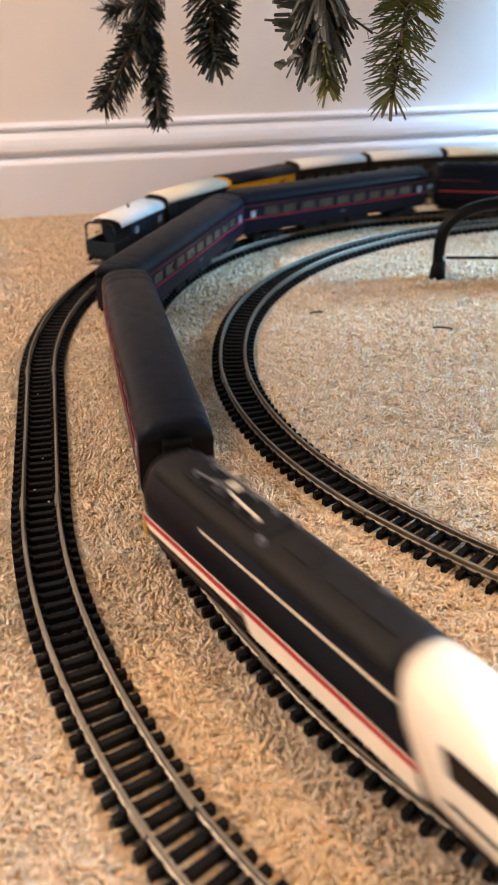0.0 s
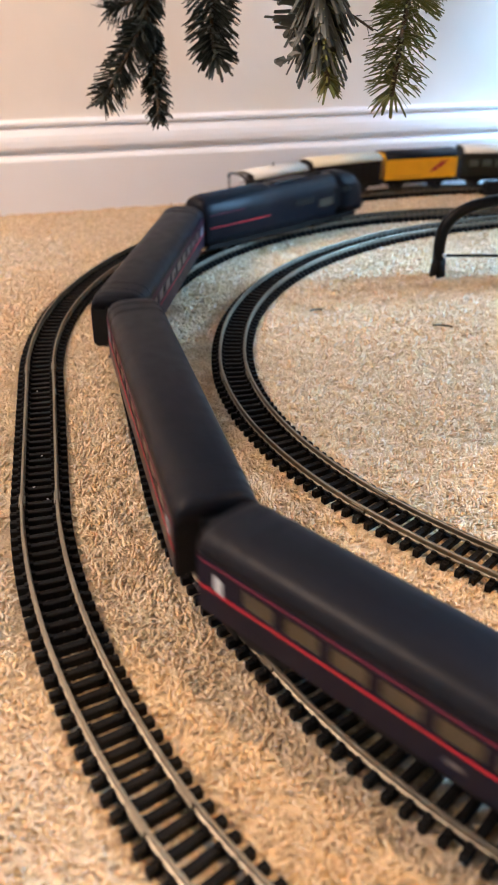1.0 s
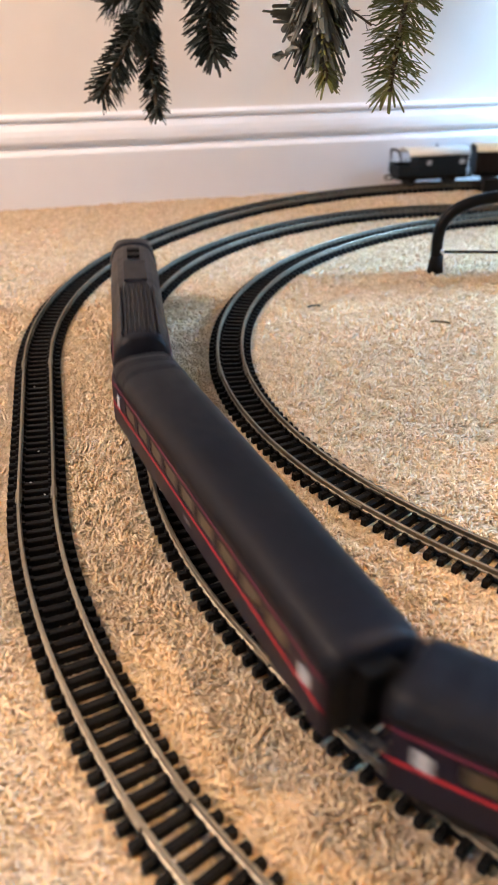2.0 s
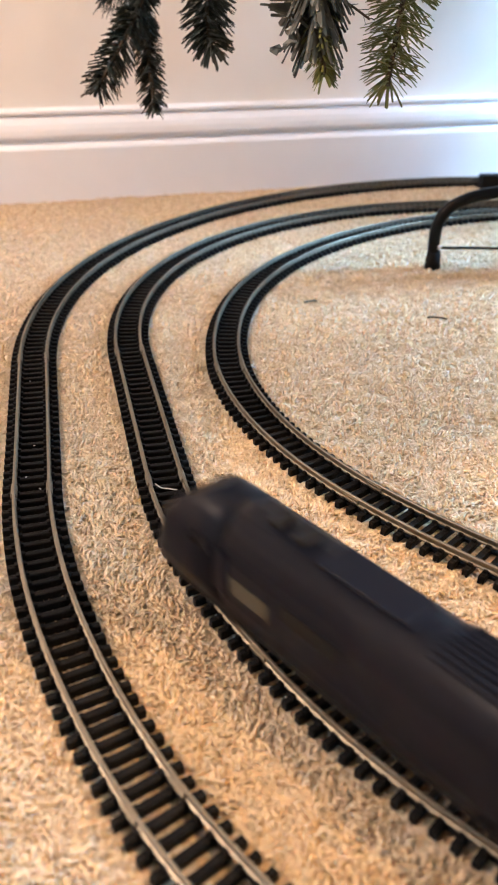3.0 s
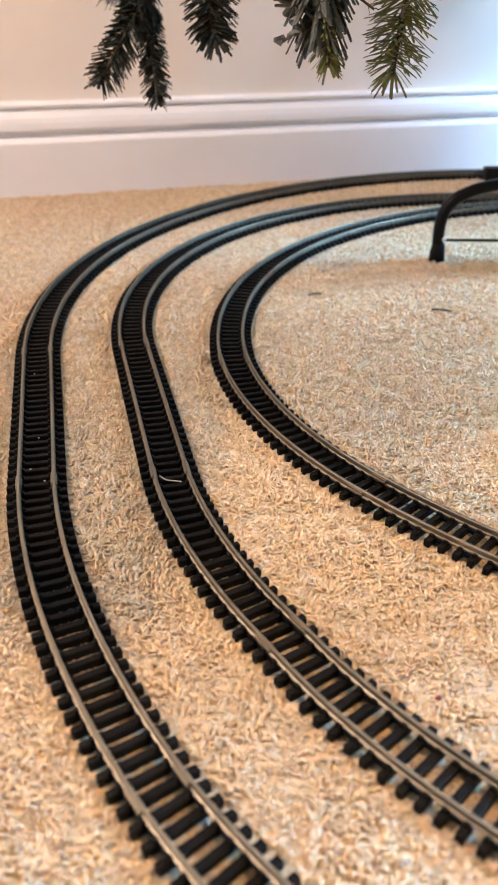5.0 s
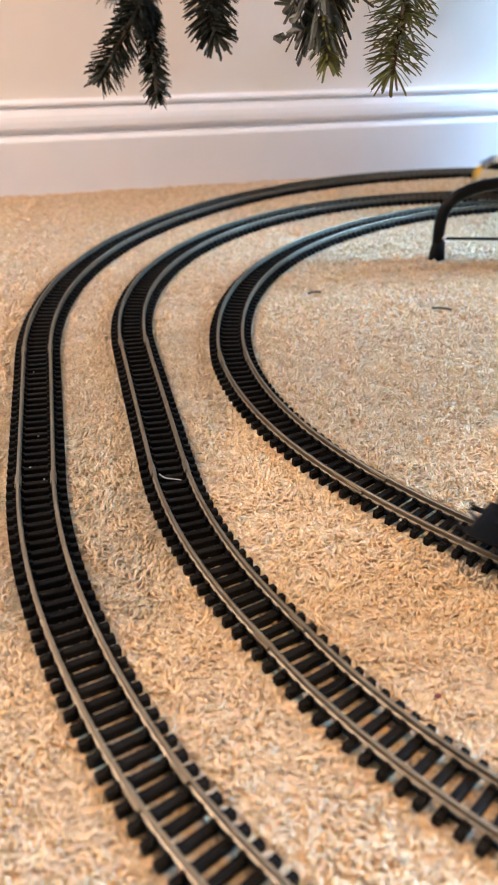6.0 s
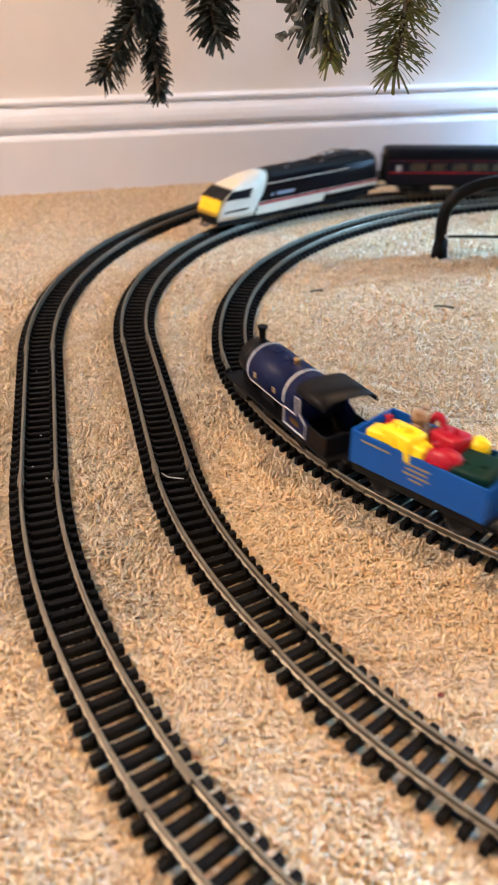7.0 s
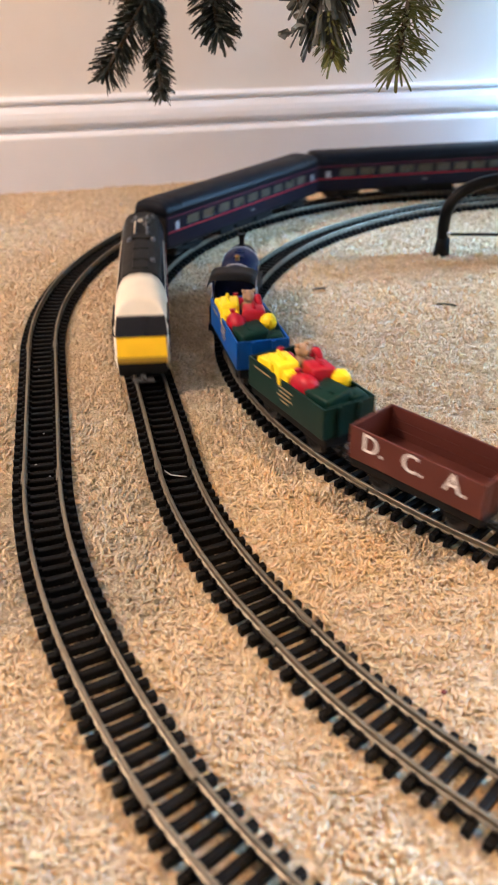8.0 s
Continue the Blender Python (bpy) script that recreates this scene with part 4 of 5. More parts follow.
def parcel(x, y, z, sx, sy, sz, mat, seed, thing, ribbon):
    """A soft-cornered toy parcel with a ribbon both ways and a bow on top."""
    r = random.Random(seed)
    bm = box(-sx, sx, -sy, sy, -sz, sz, min(sx, sy, sz) * 0.30)
    for v in bm.verts:
        v.co += Vector((r.uniform(-1, 1), r.uniform(-1, 1), r.uniform(-1, 1))) * 0.00025
    ob = part("toy_parcel", bm, mat, thing, "", True)
    ob.matrix_basis = pose(x, y, z, r.uniform(-9, 9), r.uniform(-9, 9), r.uniform(-16, 16))
    e, w = 0.0005, min(sx, sy) * 0.20
    bm = box(-w, w, -sy - e, sy + e, -sz - e, sz + e, 0.0002)
    box(-sx - e, sx + e, -w, w, -sz - e, sz + e, 0.0002, bm)
    for side in (-1, 1):
        loop = [(0, 0, sz), (side * sx * 0.35, sy * 0.15, sz + 0.0020), (side * sx * 0.55, 0, sz + 0.0018), (side * sx * 0.35, -sy * 0.15, sz + 0.0008), (0, 0, sz + 0.0006)]
        tube(curve_points(loop, 12), 0.0007, 6, bm)
    part("ribbon", bm, ribbon, ob)


def sack(x, y, z, sx, sy, sz, mat, seed, thing):
    """A bulging toy sack with a tied neck."""
    r = random.Random(seed)
    bm = bmesh.new()
    bmesh.ops.create_icosphere(bm, subdivisions=3, radius=1.0)
    for v in bm.verts:
        k = 1 + 0.06 * math.sin(3 * math.atan2(v.co.y, v.co.x) + seed) + r.uniform(-0.02, 0.02)
        v.co = Vector((v.co.x * sx * k, v.co.y * sy * k, v.co.z * sz * (0.85 if v.co.z < 0 else 1.0)))
    cyl((sx * 0.35, 0, sz * 0.80), "z", 0.0016, 0.0011, 0.0014, 10, bm)
    cyl((sx * 0.35, 0, sz * 0.80 + 0.0014), "z", 0.0011, 0.0021, 0.0018, 10, bm)
    part("toy_sack", bm, mat, thing, "", True).matrix_basis = pose(x, y, z, r.uniform(-10, 10), r.uniform(-10, 10), r.uniform(-15, 15))


def build_open_wagon(name, label, colour, deep, load=False, letters=""):
    thing = empty(name, label, "model wagon", "wagons of the little train")
    L, W = 0.073, 0.0158
    h = L / 2
    wagon_base(thing, L, W)
    top = deep
    for side in (-1, 1):
        ys = sorted((side * (W - 0.0012), side * W))
        wall_part = part("side_wall", box(-h, h, ys[0], ys[1], 0.0092, top, 0.0003), colour, thing)
        if letters:
            for ch, x in zip(letters, (-0.0225, 0.0, 0.0225)):
                cu = bpy.data.curves.new("lettering", "FONT")
                cu.body, cu.size, cu.extrude, cu.align_x, cu.align_y = ch + ".", 0.0135, 0.00015, "CENTER", "BOTTOM"
                tmp = new("lettering", cu)
                me = bpy.data.meshes.new_from_object(tmp.evaluated_get(bpy.context.evaluated_depsgraph_get()))
                bpy.data.objects.remove(tmp)
                me.materials.clear()
                me.materials.append(M["letter"])
                ob = new("lettering", me)
                ob.parent = wall_part
                ob.matrix_basis = Matrix.Translation((-side * x, side * (W + 0.0002), 0.0135)) @ pose(0, 0, 0, 90, 0, 180 if side > 0 else 0)
        else:
            for k, (x0, x1, z) in enumerate(((-0.030, -0.014, 0.0225), (-0.006, 0.008, 0.0215), (-0.0045, 0.0065, 0.0190), (-0.006, 0.008, 0.0165), (-0.0025, 0.0045, 0.0140))):
                a, b = (x0, x1) if side < 0 else (-x1, -x0)
                part("lettering_bar", prism([(a, z), (b, z), (b, z + 0.0010), (a, z + 0.0010)], side * W, side * (W + 0.0002)), "gold", wall_part)
        for z in (0.0145, 0.0195, 0.0245):
            if z < top - 0.002:
                part("plank_line", box(-h + 0.0005, h - 0.0005, min(side * (W - 0.0016), side * (W - 0.0012)), max(side * (W - 0.0016), side * (W - 0.0012)), z, z + 0.0004), colour, wall_part)
    for w in (-1, 1):
        xs = sorted((w * (h - 0.0012), w * h))
        end = part("end_wall", box(xs[0], xs[1], -W + 0.0012, W - 0.0012, 0.0092, top, 0.0002), colour, thing)
        for y in (-0.006, 0.006):
            xs2 = sorted((w * h, w * (h + 0.0010)))
            part("end_stanchion", box(xs2[0], xs2[1], y - 0.0010, y + 0.0010, 0.0092, top - 0.0006, 0.0002), colour, end)
    part("wagon_floor", box(-h + 0.0012, h - 0.0012, -W + 0.0012, W - 0.0012, 0.0092, 0.0104), colour, thing)
    if load:
        part("load_bed", box(-h + 0.0014, h - 0.0014, -W + 0.0014, W - 0.0014, 0.0160, 0.0215, 0.0006), "load_green", thing, "dark moulded load bed")
        parcel(0.0235, 0.0090, 0.0250, 0.0060, 0.0056, 0.0045, "toy_yellow", 11, thing, "toy_red")
        parcel(0.0115, 0.0088, 0.0272, 0.0095, 0.0060, 0.0068, "toy_yellow", 12, thing, "toy_yellow")
        sack(0.0240, 0.0010, 0.0262, 0.0040, 0.0062, 0.0040, "toy_red", 13, thing)
        parcel(0.0020, 0.0104, 0.0262, 0.0050, 0.0046, 0.0052, "toy_yellow", 22, thing, "toy_yellow")
        sack(-0.0100, 0.0098, 0.0270, 0.0098, 0.0054, 0.0066, "toy_red", 14, thing)
        parcel(-0.0060, -0.0016, 0.0288, 0.0078, 0.0068, 0.0062, "toy_red", 15, thing, "toy_red")
        part("toy_ball", ball(0.0053, 16), "toy_yellow", thing, "faceted yellow plastic ball").location = (-0.0165, -0.0084, 0.0295)
        parcel(-0.0235, 0.0040, 0.0248, 0.0092, 0.0085, 0.0052, "load_green", 17, thing, "load_green")
        parcel(0.0040, -0.0095, 0.0245, 0.0080, 0.0045, 0.0042, "load_green", 18, thing, "load_green")
        parcel(-0.0285, -0.0085, 0.0235, 0.0055, 0.0050, 0.0036, "load_green", 19, thing, "load_green")
        bear = bmesh.new()
        for x, y, z, r in ((0, 0, 0, 0.0046), (0.0004, 0, 0.0070, 0.0040), (-0.0030, 0, 0.0064, 0.0018), (0, -0.0032, 0.0103, 0.0014), (0, 0.0032, 0.0103, 0.0014), (-0.0016, -0.0044, 0.0008, 0.0019), (-0.0016, 0.0044, 0.0008, 0.0019)):
            made = bmesh.ops.create_icosphere(bear, subdivisions=2, radius=r)["verts"]
            for v in made:
                v.co += Vector((x, y, z))
        part("toy_bear", bear, "toy_tan", thing, "small tan plastic bear", True).location = (0.0125, -0.0035, 0.0280)
        part("toy_cane", tube(curve_points([(0.0015, -0.0075, 0.0250), (0.0020, -0.0078, 0.0320), (0.0040, -0.0078, 0.0362), (0.0068, -0.0076, 0.0364), (0.0085, -0.0074, 0.0325)], 14), 0.0019, 8), "toy_red", thing, "red hooked plastic cane", True)
    return reshape(thing, 0.0070)


for key, col, rough in (("pink", (0.13, 0.014, 0.036), 0.4), ("coach_red", (0.30, 0.013, 0.026), 0.4), ("loco_roof", (0.011, 0.0103, 0.0094), 0.6), ("cantrail", (0.50, 0.43, 0.31), 0.4), ("grey", (0.42, 0.43, 0.45), 0.45), ("silver", (0.6, 0.6, 0.6), 0.35), ("mid_grey", (0.24, 0.27, 0.33), 0.4), ("dim_grey", (0.10, 0.10, 0.11), 0.35), ("dim_olive", (0.052, 0.046, 0.032), 0.45), ("ochre", (0.36, 0.22, 0.02), 0.45),
                        ("rubber", (0.005, 0.005, 0.005), 0.7), ("wheel", (0.05, 0.048, 0.045), 0.45), ("steel", (0.10, 0.10, 0.10), 0.4), ("roof_white", (0.62, 0.62, 0.57), 0.5),
                        ("roof_cream", (0.62, 0.58, 0.43), 0.5), ("slate", (0.012, 0.017, 0.022), 0.5), ("van_brown", (0.012, 0.009, 0.008), 0.5), ("coach_olive", (0.018, 0.016, 0.011), 0.45),
                        ("van_yellow", (0.80, 0.38, 0.008), 0.4), ("loco_navy", (0.0045, 0.0048, 0.0075), 0.32), ("power_navy", (0.0035, 0.0045, 0.0085), 0.4),
                        ("power_roof", (0.006, 0.007, 0.011), 0.4), ("black_paint", (0.004, 0.004, 0.0045), 0.45), ("tank_blue", (0.0045, 0.009, 0.042), 0.40), ("lining", (0.40, 0.41, 0.44), 0.45),
                        ("gold", (0.26, 0.19, 0.10), 0.4), ("letter", (0.72, 0.70, 0.66), 0.5), ("load_green", (0.004, 0.024, 0.018), 0.45), ("toy_red", (0.34, 0.006, 0.020), 0.35),
                        ("toy_yellow", (0.85, 0.62, 0.01), 0.35), ("toy_tan", (0.34, 0.22, 0.13), 0.5), ("pale_glass", (0.42, 0.46, 0.50), 0.2)):
    M[key] = material(key + "_finish", col, rough, second=tuple(c * 0.82 for c in col), scale=350, mix=0.6, stain=tuple(c * 0.75 + 0.003 for c in col), stain_scale=70, stain_amount=0.25, gloss=0.22 if max(col) > 0.05 else 0.10)
M["brass"] = material("brass_metal", (0.20, 0.13, 0.06), 0.45, 1.0)
pane_mat = material("tinted_pane", (0.115, 0.100, 0.062), 0.3, scale=200)
pane_mat.node_tree.nodes["Principled BSDF"].inputs["Transmission Weight"].default_value = 0.75
M["pane"] = pane_mat


def hermite(t, knots):
    """A smooth run through knots (seconds, metres)."""
    n = len(knots)
    i = max(0, min(n - 2, sum(1 for k in knots if k[0] <= t) - 1))

    def slope(j):
        a, b = max(j - 1, 0), min(j + 1, n - 1)
        return (knots[b][1] - knots[a][1]) / (knots[b][0] - knots[a][0])

    (t0, y0), (t1, y1) = knots[i], knots[i + 1]
    w = t1 - t0
    u = (t - t0) / w
    return ((2 * u ** 3 - 3 * u * u + 1) * y0 + (u ** 3 - 2 * u * u + u) * w * slope(i)
            + (3 * u * u - 2 * u ** 3) * y1 + (u ** 3 - u * u) * w * slope(i + 1))


LAP = LINE_B.length
B_KNOTS = [(0, 0.191), (0.5, 0.350), (1, 0.506), (1.5, 0.672), (2.8, 1.137), (3.0, 1.208), (6.0, LAP - 0.842), (6.5, LAP - 0.680), (7.0, LAP - 0.499), (7.5, LAP - 0.328), (8.0, LAP - 0.159)]


def b_run(t):
    """Where the rear of the express's leading locomotive is."""
    return hermite(t, B_KNOTS)


def a_run(t):
    """Where the tail of the outer train is."""
    return -0.211 - 0.230 * t


C_KNOTS = [(0, 1.380), (3, 0.866), (6, 0.346), (6.5, 0.2515), (7, 0.1625), (7.5, 0.0740), (8, -0.0140)]


def c_run(t):
    """Where the little train's first wagon begins."""
    return hermite(t, C_KNOTS)


def mover(ob, line, way, half, ref, run):
    MOVERS.append((ob, line, way, half, ref, run))


mover(build_electric_loco(), LINE_B, 1, 0.070, 0.126, b_run)
GAP = 0.247
coach = build_coach("passenger_coach", "dark navy passenger coach with red waist stripe")
mover(coach, LINE_B, 1, 0.088, -GAP * 0.5, b_run)
for i in (1, 2):
    mover(copy_thing(coach, Matrix()), LINE_B, 1, 0.088, -GAP * (i + 0.5), b_run)
mover(build_power_car(), LINE_B, 1, 0.072, -GAP * 3 - 0.121, b_run)

GP = 0.1045
outer = [build_brake_van(),
         build_van("goods_van", "dark brown planked goods van with cream roof", "model wagon", "van_brown", "roof_cream"),
         build_van("yellow_van", "bright yellow van with black roof and red emblem", "model wagon", "van_yellow", "roof", mark=True),
         build_van("small_coach", "dark olive four-wheeled coach with white roof", "model coach", "coach_olive", "roof_white", 0.094, 5, "van_brown", top=0.043)]
outer.append(copy_thing(outer[3], Matrix()))
outer.append(build_van("small_coach", "dark olive four-wheeled coach with cream roof", "model coach", "coach_olive", "roof_cream", 0.094, 5, "van_brown", top=0.043))
for i, ob in enumerate(outer):
    mover(ob, LINE_A, -1, 0.027, -GP * (i + 0.5), a_run)

mover(build_tank_loco(), LINE_C, -1, 0.022, -0.0585, c_run)
for i, (nm, lb, colour, deep, load, letters) in enumerate((
        ("blue_wagon", "bright blue open wagon loaded with toy parcels", "blue", 0.0265, True, ""),
        ("green_wagon", "dark green open wagon loaded with toy parcels", "green", 0.0265, True, ""),
        ("brown_wagon", "empty red-brown open wagon with white letters", "brown", 0.0265, False, "DCA"))):
    mover(build_open_wagon(nm, lb, colour, deep, load, letters), LINE_C, -1, 0.0226, 0.041 + 0.087 * i, c_run)

# ---- the tree, its stand and small things on the carpet ----
for key, col, rough in (("needle_dark", (0.020, 0.026, 0.020), 0.45), ("needle_grey", (0.060, 0.066, 0.058), 0.4), ("needle_olive", (0.13, 0.14, 0.035), 0.4),
                        ("bark_wrap", (0.05, 0.035, 0.02), 0.7), ("thread", (0.55, 0.53, 0.50), 0.7), ("bead", (0.10, 0.012, 0.01), 0.4), ("fallen", (0.07, 0.065, 0.045), 0.6)):
    M[key] = material(key + "_surface", col, rough, second=tuple(c * 0.6 for c in col), scale=260, mix=0.8, stain=tuple(c * 1.5 for c in col), stain_scale=60, stain_amount=0.4)

TRUNK = Vector((0.345, 0.7205, 0.0))


def needle(bm, base, way, side, length, width, droop=0.0):
    """One thin tapering strip with a fold of thickness."""
    up = way.cross(side).normalized()
    side = up.cross(way).normalized()
    rings = []
    for u, w in ((0.0, 0.8), (0.5, 1.0), (0.95, 0.9), (1.0, 0.55)):
        p = base + way * (length * u) + Vector((0, 0, -droop * u * u))
        a, b = side * (width * w / 2), up * (width * 0.16)
        rings.append([bm.verts.new(p - a), bm.verts.new(p + b), bm.verts.new(p + a), bm.verts.new(p - b)])
    for r0, r1 in zip(rings, rings[1:]):
        for i in range(4):
            bm.faces.new((r0[i], r0[(i + 1) % 4], r1[(i + 1) % 4], r1[i]))
    bm.faces.new(rings[-1])


def dress(ctrl, count, length, width, seed, flat=0.0, rake=0.75, view=Vector((0, -1, 0.3)), droop=0.002, start=0.0, comb=0):
    """Needles round a twig: flat 1 lays them to both sides, rake leans them towards the tip; comb adds even rows on each side."""
    r = random.Random(seed)
    pts = curve_points(ctrl, 60)
    bm = bmesh.new()
    for k in range(count):
        u = start + (1 - start) * (k + r.random()) / count
        i = min(int(u * 59), 58)
        p = pts[i].lerp(pts[i + 1], u * 59 - i if u * 59 - i < 1 else 1)
        d = (pts[i + 1] - pts[i]).normalized()
        e1 = d.cross(view).normalized()
        e2 = e1.cross(d)
        a = r.uniform(0, 2 * math.pi)
        if r.random() < flat:
            a = r.choice((0, math.pi)) + r.uniform(-0.45, 0.45)
        out = e1 * math.cos(a) + e2 * math.sin(a)
        lean = rake * r.uniform(0.75, 1.25) + (0.5 if u > 0.96 else 0)
        way = (out + d * lean).normalized()
        ln = length * r.uniform(0.75, 1.15) * (1 - 0.35 * max(0, u - 0.8) / 0.2)
        needle(bm, p, way, d.cross(out), ln * (0.8 if comb else 1), width * r.uniform(0.8, 1.2), droop * r.uniform(0, 1))
    for k in range(comb):
        u = start + (1 - start) * (k + 0.5) / comb
        i = min(int(u * 59), 58)
        p, d = pts[i], (pts[i + 1] - pts[i]).normalized()
        e1 = d.cross(view).normalized()
        for side in (-1, 1):
            out = (e1 * side + e1.cross(d) * r.uniform(-0.25, 0.25)).normalized()
            way = (out + d * (rake * r.uniform(0.85, 1.15) + (0.8 if u > 0.95 else 0))).normalized()
            needle(bm, p, way, d.cross(out), length * r.uniform(0.93, 1.05) * (1 - 0.25 * max(0, u - 0.85) / 0.15), width * 1.15, droop * r.uniform(0.4, 0.8))
    return bm


def build_tree():
    thing = empty("christmas_tree", "dark green artificial christmas tree with drooping branch tips", "christmas tree")
    part("trunk", tube([TRUNK + Vector((0, 0, z)) for z in (0.10, 0.5, 1.0, 1.75)], 0.014, 14, taper=[1.2, 1.0, 0.8, 0.3]), "bark_wrap", thing)

    def bough(ctrl, mat, count, length, width, seed, flat, rake, stem=0.0016, label="", start=0.0, droop=0.002, comb=0):
        b = part("bough", tube(curve_points(ctrl, 26), stem, 7), "bark_wrap", thing, label)
        part("needles", dress(ctrl, count, length, width, seed, flat, rake, start=start, droop=droop, comb=comb), mat, b)
        return b

    root = TRUNK + Vector((0, 0, 0.40))

    def from_trunk(p):
        q = Vector(p)
        return [root, root.lerp(q, 0.5) + Vector((0, 0, 0.05)), q + Vector((0.02, 0.005, 0.035))]

    # the drooping tips that hang into view
    main = [(-0.0774, 0.689, 0.232), (-0.0789, 0.681, 0.2176), (-0.0800, 0.672, 0.198)]
    bough(from_trunk(main[0]) + main, "needle_dark", 420, 0.017, 0.0016, 1, 0.3, 0.9, 0.0025, "dark drooping main twig", 0.35)
    bough([(-0.079, 0.676, 0.205), (-0.0842, 0.6708, 0.1985), (-0.0964, 0.6585, 0.178), (-0.1107, 0.643, 0.1545)], "needle_dark", 420, 0.0180, 0.0020, 2, 0.6, 0.55, droop=0.004, comb=36)
    bough([(-0.079, 0.684, 0.204), (-0.0784, 0.680, 0.1954), (-0.0740, 0.6654, 0.1698), (-0.0700, 0.6478, 0.1420)], "needle_dark", 460, 0.0140, 0.0020, 3, 0.5, 0.70, comb=38)
    bough([(-0.075, 0.760, 0.232), (-0.0900, 0.7520, 0.2200), (-0.1180, 0.7456, 0.2110)], "needle_dark", 260, 0.0190, 0.0016, 4, 0.3, 0.7, comb=16)
    bough(from_trunk((-0.0308, 0.6685, 0.2356)) + [(-0.0308, 0.6685, 0.2356), (-0.0295, 0.6586, 0.2182), (-0.0300, 0.6467, 0.1974), (-0.0262, 0.6359, 0.1830)],
          "needle_dark", 330, 0.0225, 0.0021, 5, 0.45, 0.75, start=0.5)
    bough(from_trunk((0.0401, 0.532, 0.238)) + [(0.0401, 0.532, 0.238), (0.0385, 0.5226, 0.2215), (0.0400, 0.5101, 0.1994), (0.0420, 0.4990, 0.1800)],
          "needle_olive", 330, 0.0150, 0.0014, 6, 0.2, 0.75, start=0.45)
    strips = bough([(0.0375, 0.530, 0.245), (0.0375, 0.5236, 0.2300), (0.0375, 0.5150, 0.2050)], "needle_grey", 130, 0.036, 0.0034, 7, 0.2, 2.0, 0.0015, "long grey-green ribbon needles", 0.0, 0.004)
    bough([(0.0330, 0.528, 0.232), (0.0290, 0.520, 0.220), (0.0230, 0.512, 0.208)], "needle_grey", 40, 0.019, 0.0042, 17, 0.7, 0.4)
    ragged, rr = bmesh.new(), random.Random(12)
    spine = curve_points([(0.0262, 0.5060, 0.2075), (0.0222, 0.5040, 0.2030), (0.0240, 0.5020, 0.1985), (0.0205, 0.5005, 0.1945), (0.0168, 0.4990, 0.1925), (0.0140, 0.4985, 0.1950)], 14)
    rows = []
    for k, p in enumerate(spine):
        w = rr.uniform(0.0022, 0.0050)
        side = Vector((rr.uniform(0.5, 1.0), rr.uniform(-0.8, 0.8), rr.uniform(-0.2, 0.7))).normalized()
        back = Vector((0, 0.0004, 0.0001))
        rows.append([Vector(p) - side * w, Vector(p) + Vector((0, -0.0012, 0.0003)), Vector(p) + side * w, Vector(p) + side * w + back, Vector(p) + back, Vector(p) - side * w + back])
    sweep(None, rows, ragged)
    part("torn_strip", ragged, "needle_grey", strips, "crumpled torn grey ribbon")
    bough(from_trunk((0.0938, 0.5481, 0.2355)) + [(0.0938, 0.5481, 0.2355), (0.0896, 0.5399, 0.2213), (0.0842, 0.5253, 0.1956), (0.0797, 0.511, 0.1745)],
          "needle_olive", 400, 0.0205, 0.0015, 8, 0.3, 0.28, start=0.45, droop=0.005)
    bough([(0.0513, 0.5203, 0.2174), (0.0590, 0.5180, 0.2130), (0.0672, 0.5149, 0.2078)], "needle_dark", 5, 0.006, 0.0010, 9, 0.5, 0.9, 0.0007)

    # a longer unseen bough above, added to cast shade between the near tracks
    for deg, reach, seed in ((-110, 0.45, 61), ):
        w = Vector((math.cos(radians(deg)), math.sin(radians(deg)), 0))
        o = TRUNK + Vector((0, 0, 0.62))
        bough([o, o + w * reach * 0.5 + Vector((0, 0, 0.02)), o + w * reach + Vector((0, 0, -0.10))], "needle_dark", 620, 0.050, 0.0085, seed, 0.35, 0.7, 0.003, start=0.15)

    # unseen low boughs beside and behind the trunk, added to block daylight from carpet and skirting
    for deg, reach, low, seed in ((-100, 0.38, 0.17, 71), (-86, 0.40, 0.19, 72), (-72, 0.40, 0.16, 73), (-57, 0.36, 0.18, 74), (-42, 0.30, 0.17, 75), (-24, 0.22, 0.24, 76),
                                  (44, 0.32, 0.17, 77), (56, 0.34, 0.15, 78), (68, 0.35, 0.18, 79), (50, 0.43, 0.16, 80), (60, 0.41, 0.15, 81), (40, 0.42, 0.16, 82), (46, 0.43, 0.30, 83), (55, 0.43, 0.25, 84), (63, 0.41, 0.32, 85), (52, 0.41, 0.10, 86), (62, 0.39, 0.10, 87)):
        w = Vector((math.cos(radians(deg)), math.sin(radians(deg)), 0))
        o = TRUNK + Vector((0, 0, 0.36))
        bough([o, o + w * reach * 0.55 + Vector((0, 0, 0.01)), TRUNK + w * reach + Vector((0, 0, low))], "needle_dark", 300, 0.046, 0.0070, seed, 0.35, 0.7, 0.003, start=0.2)

    # the boughs above, out of sight, that shade the carpet
    r = random.Random(21)
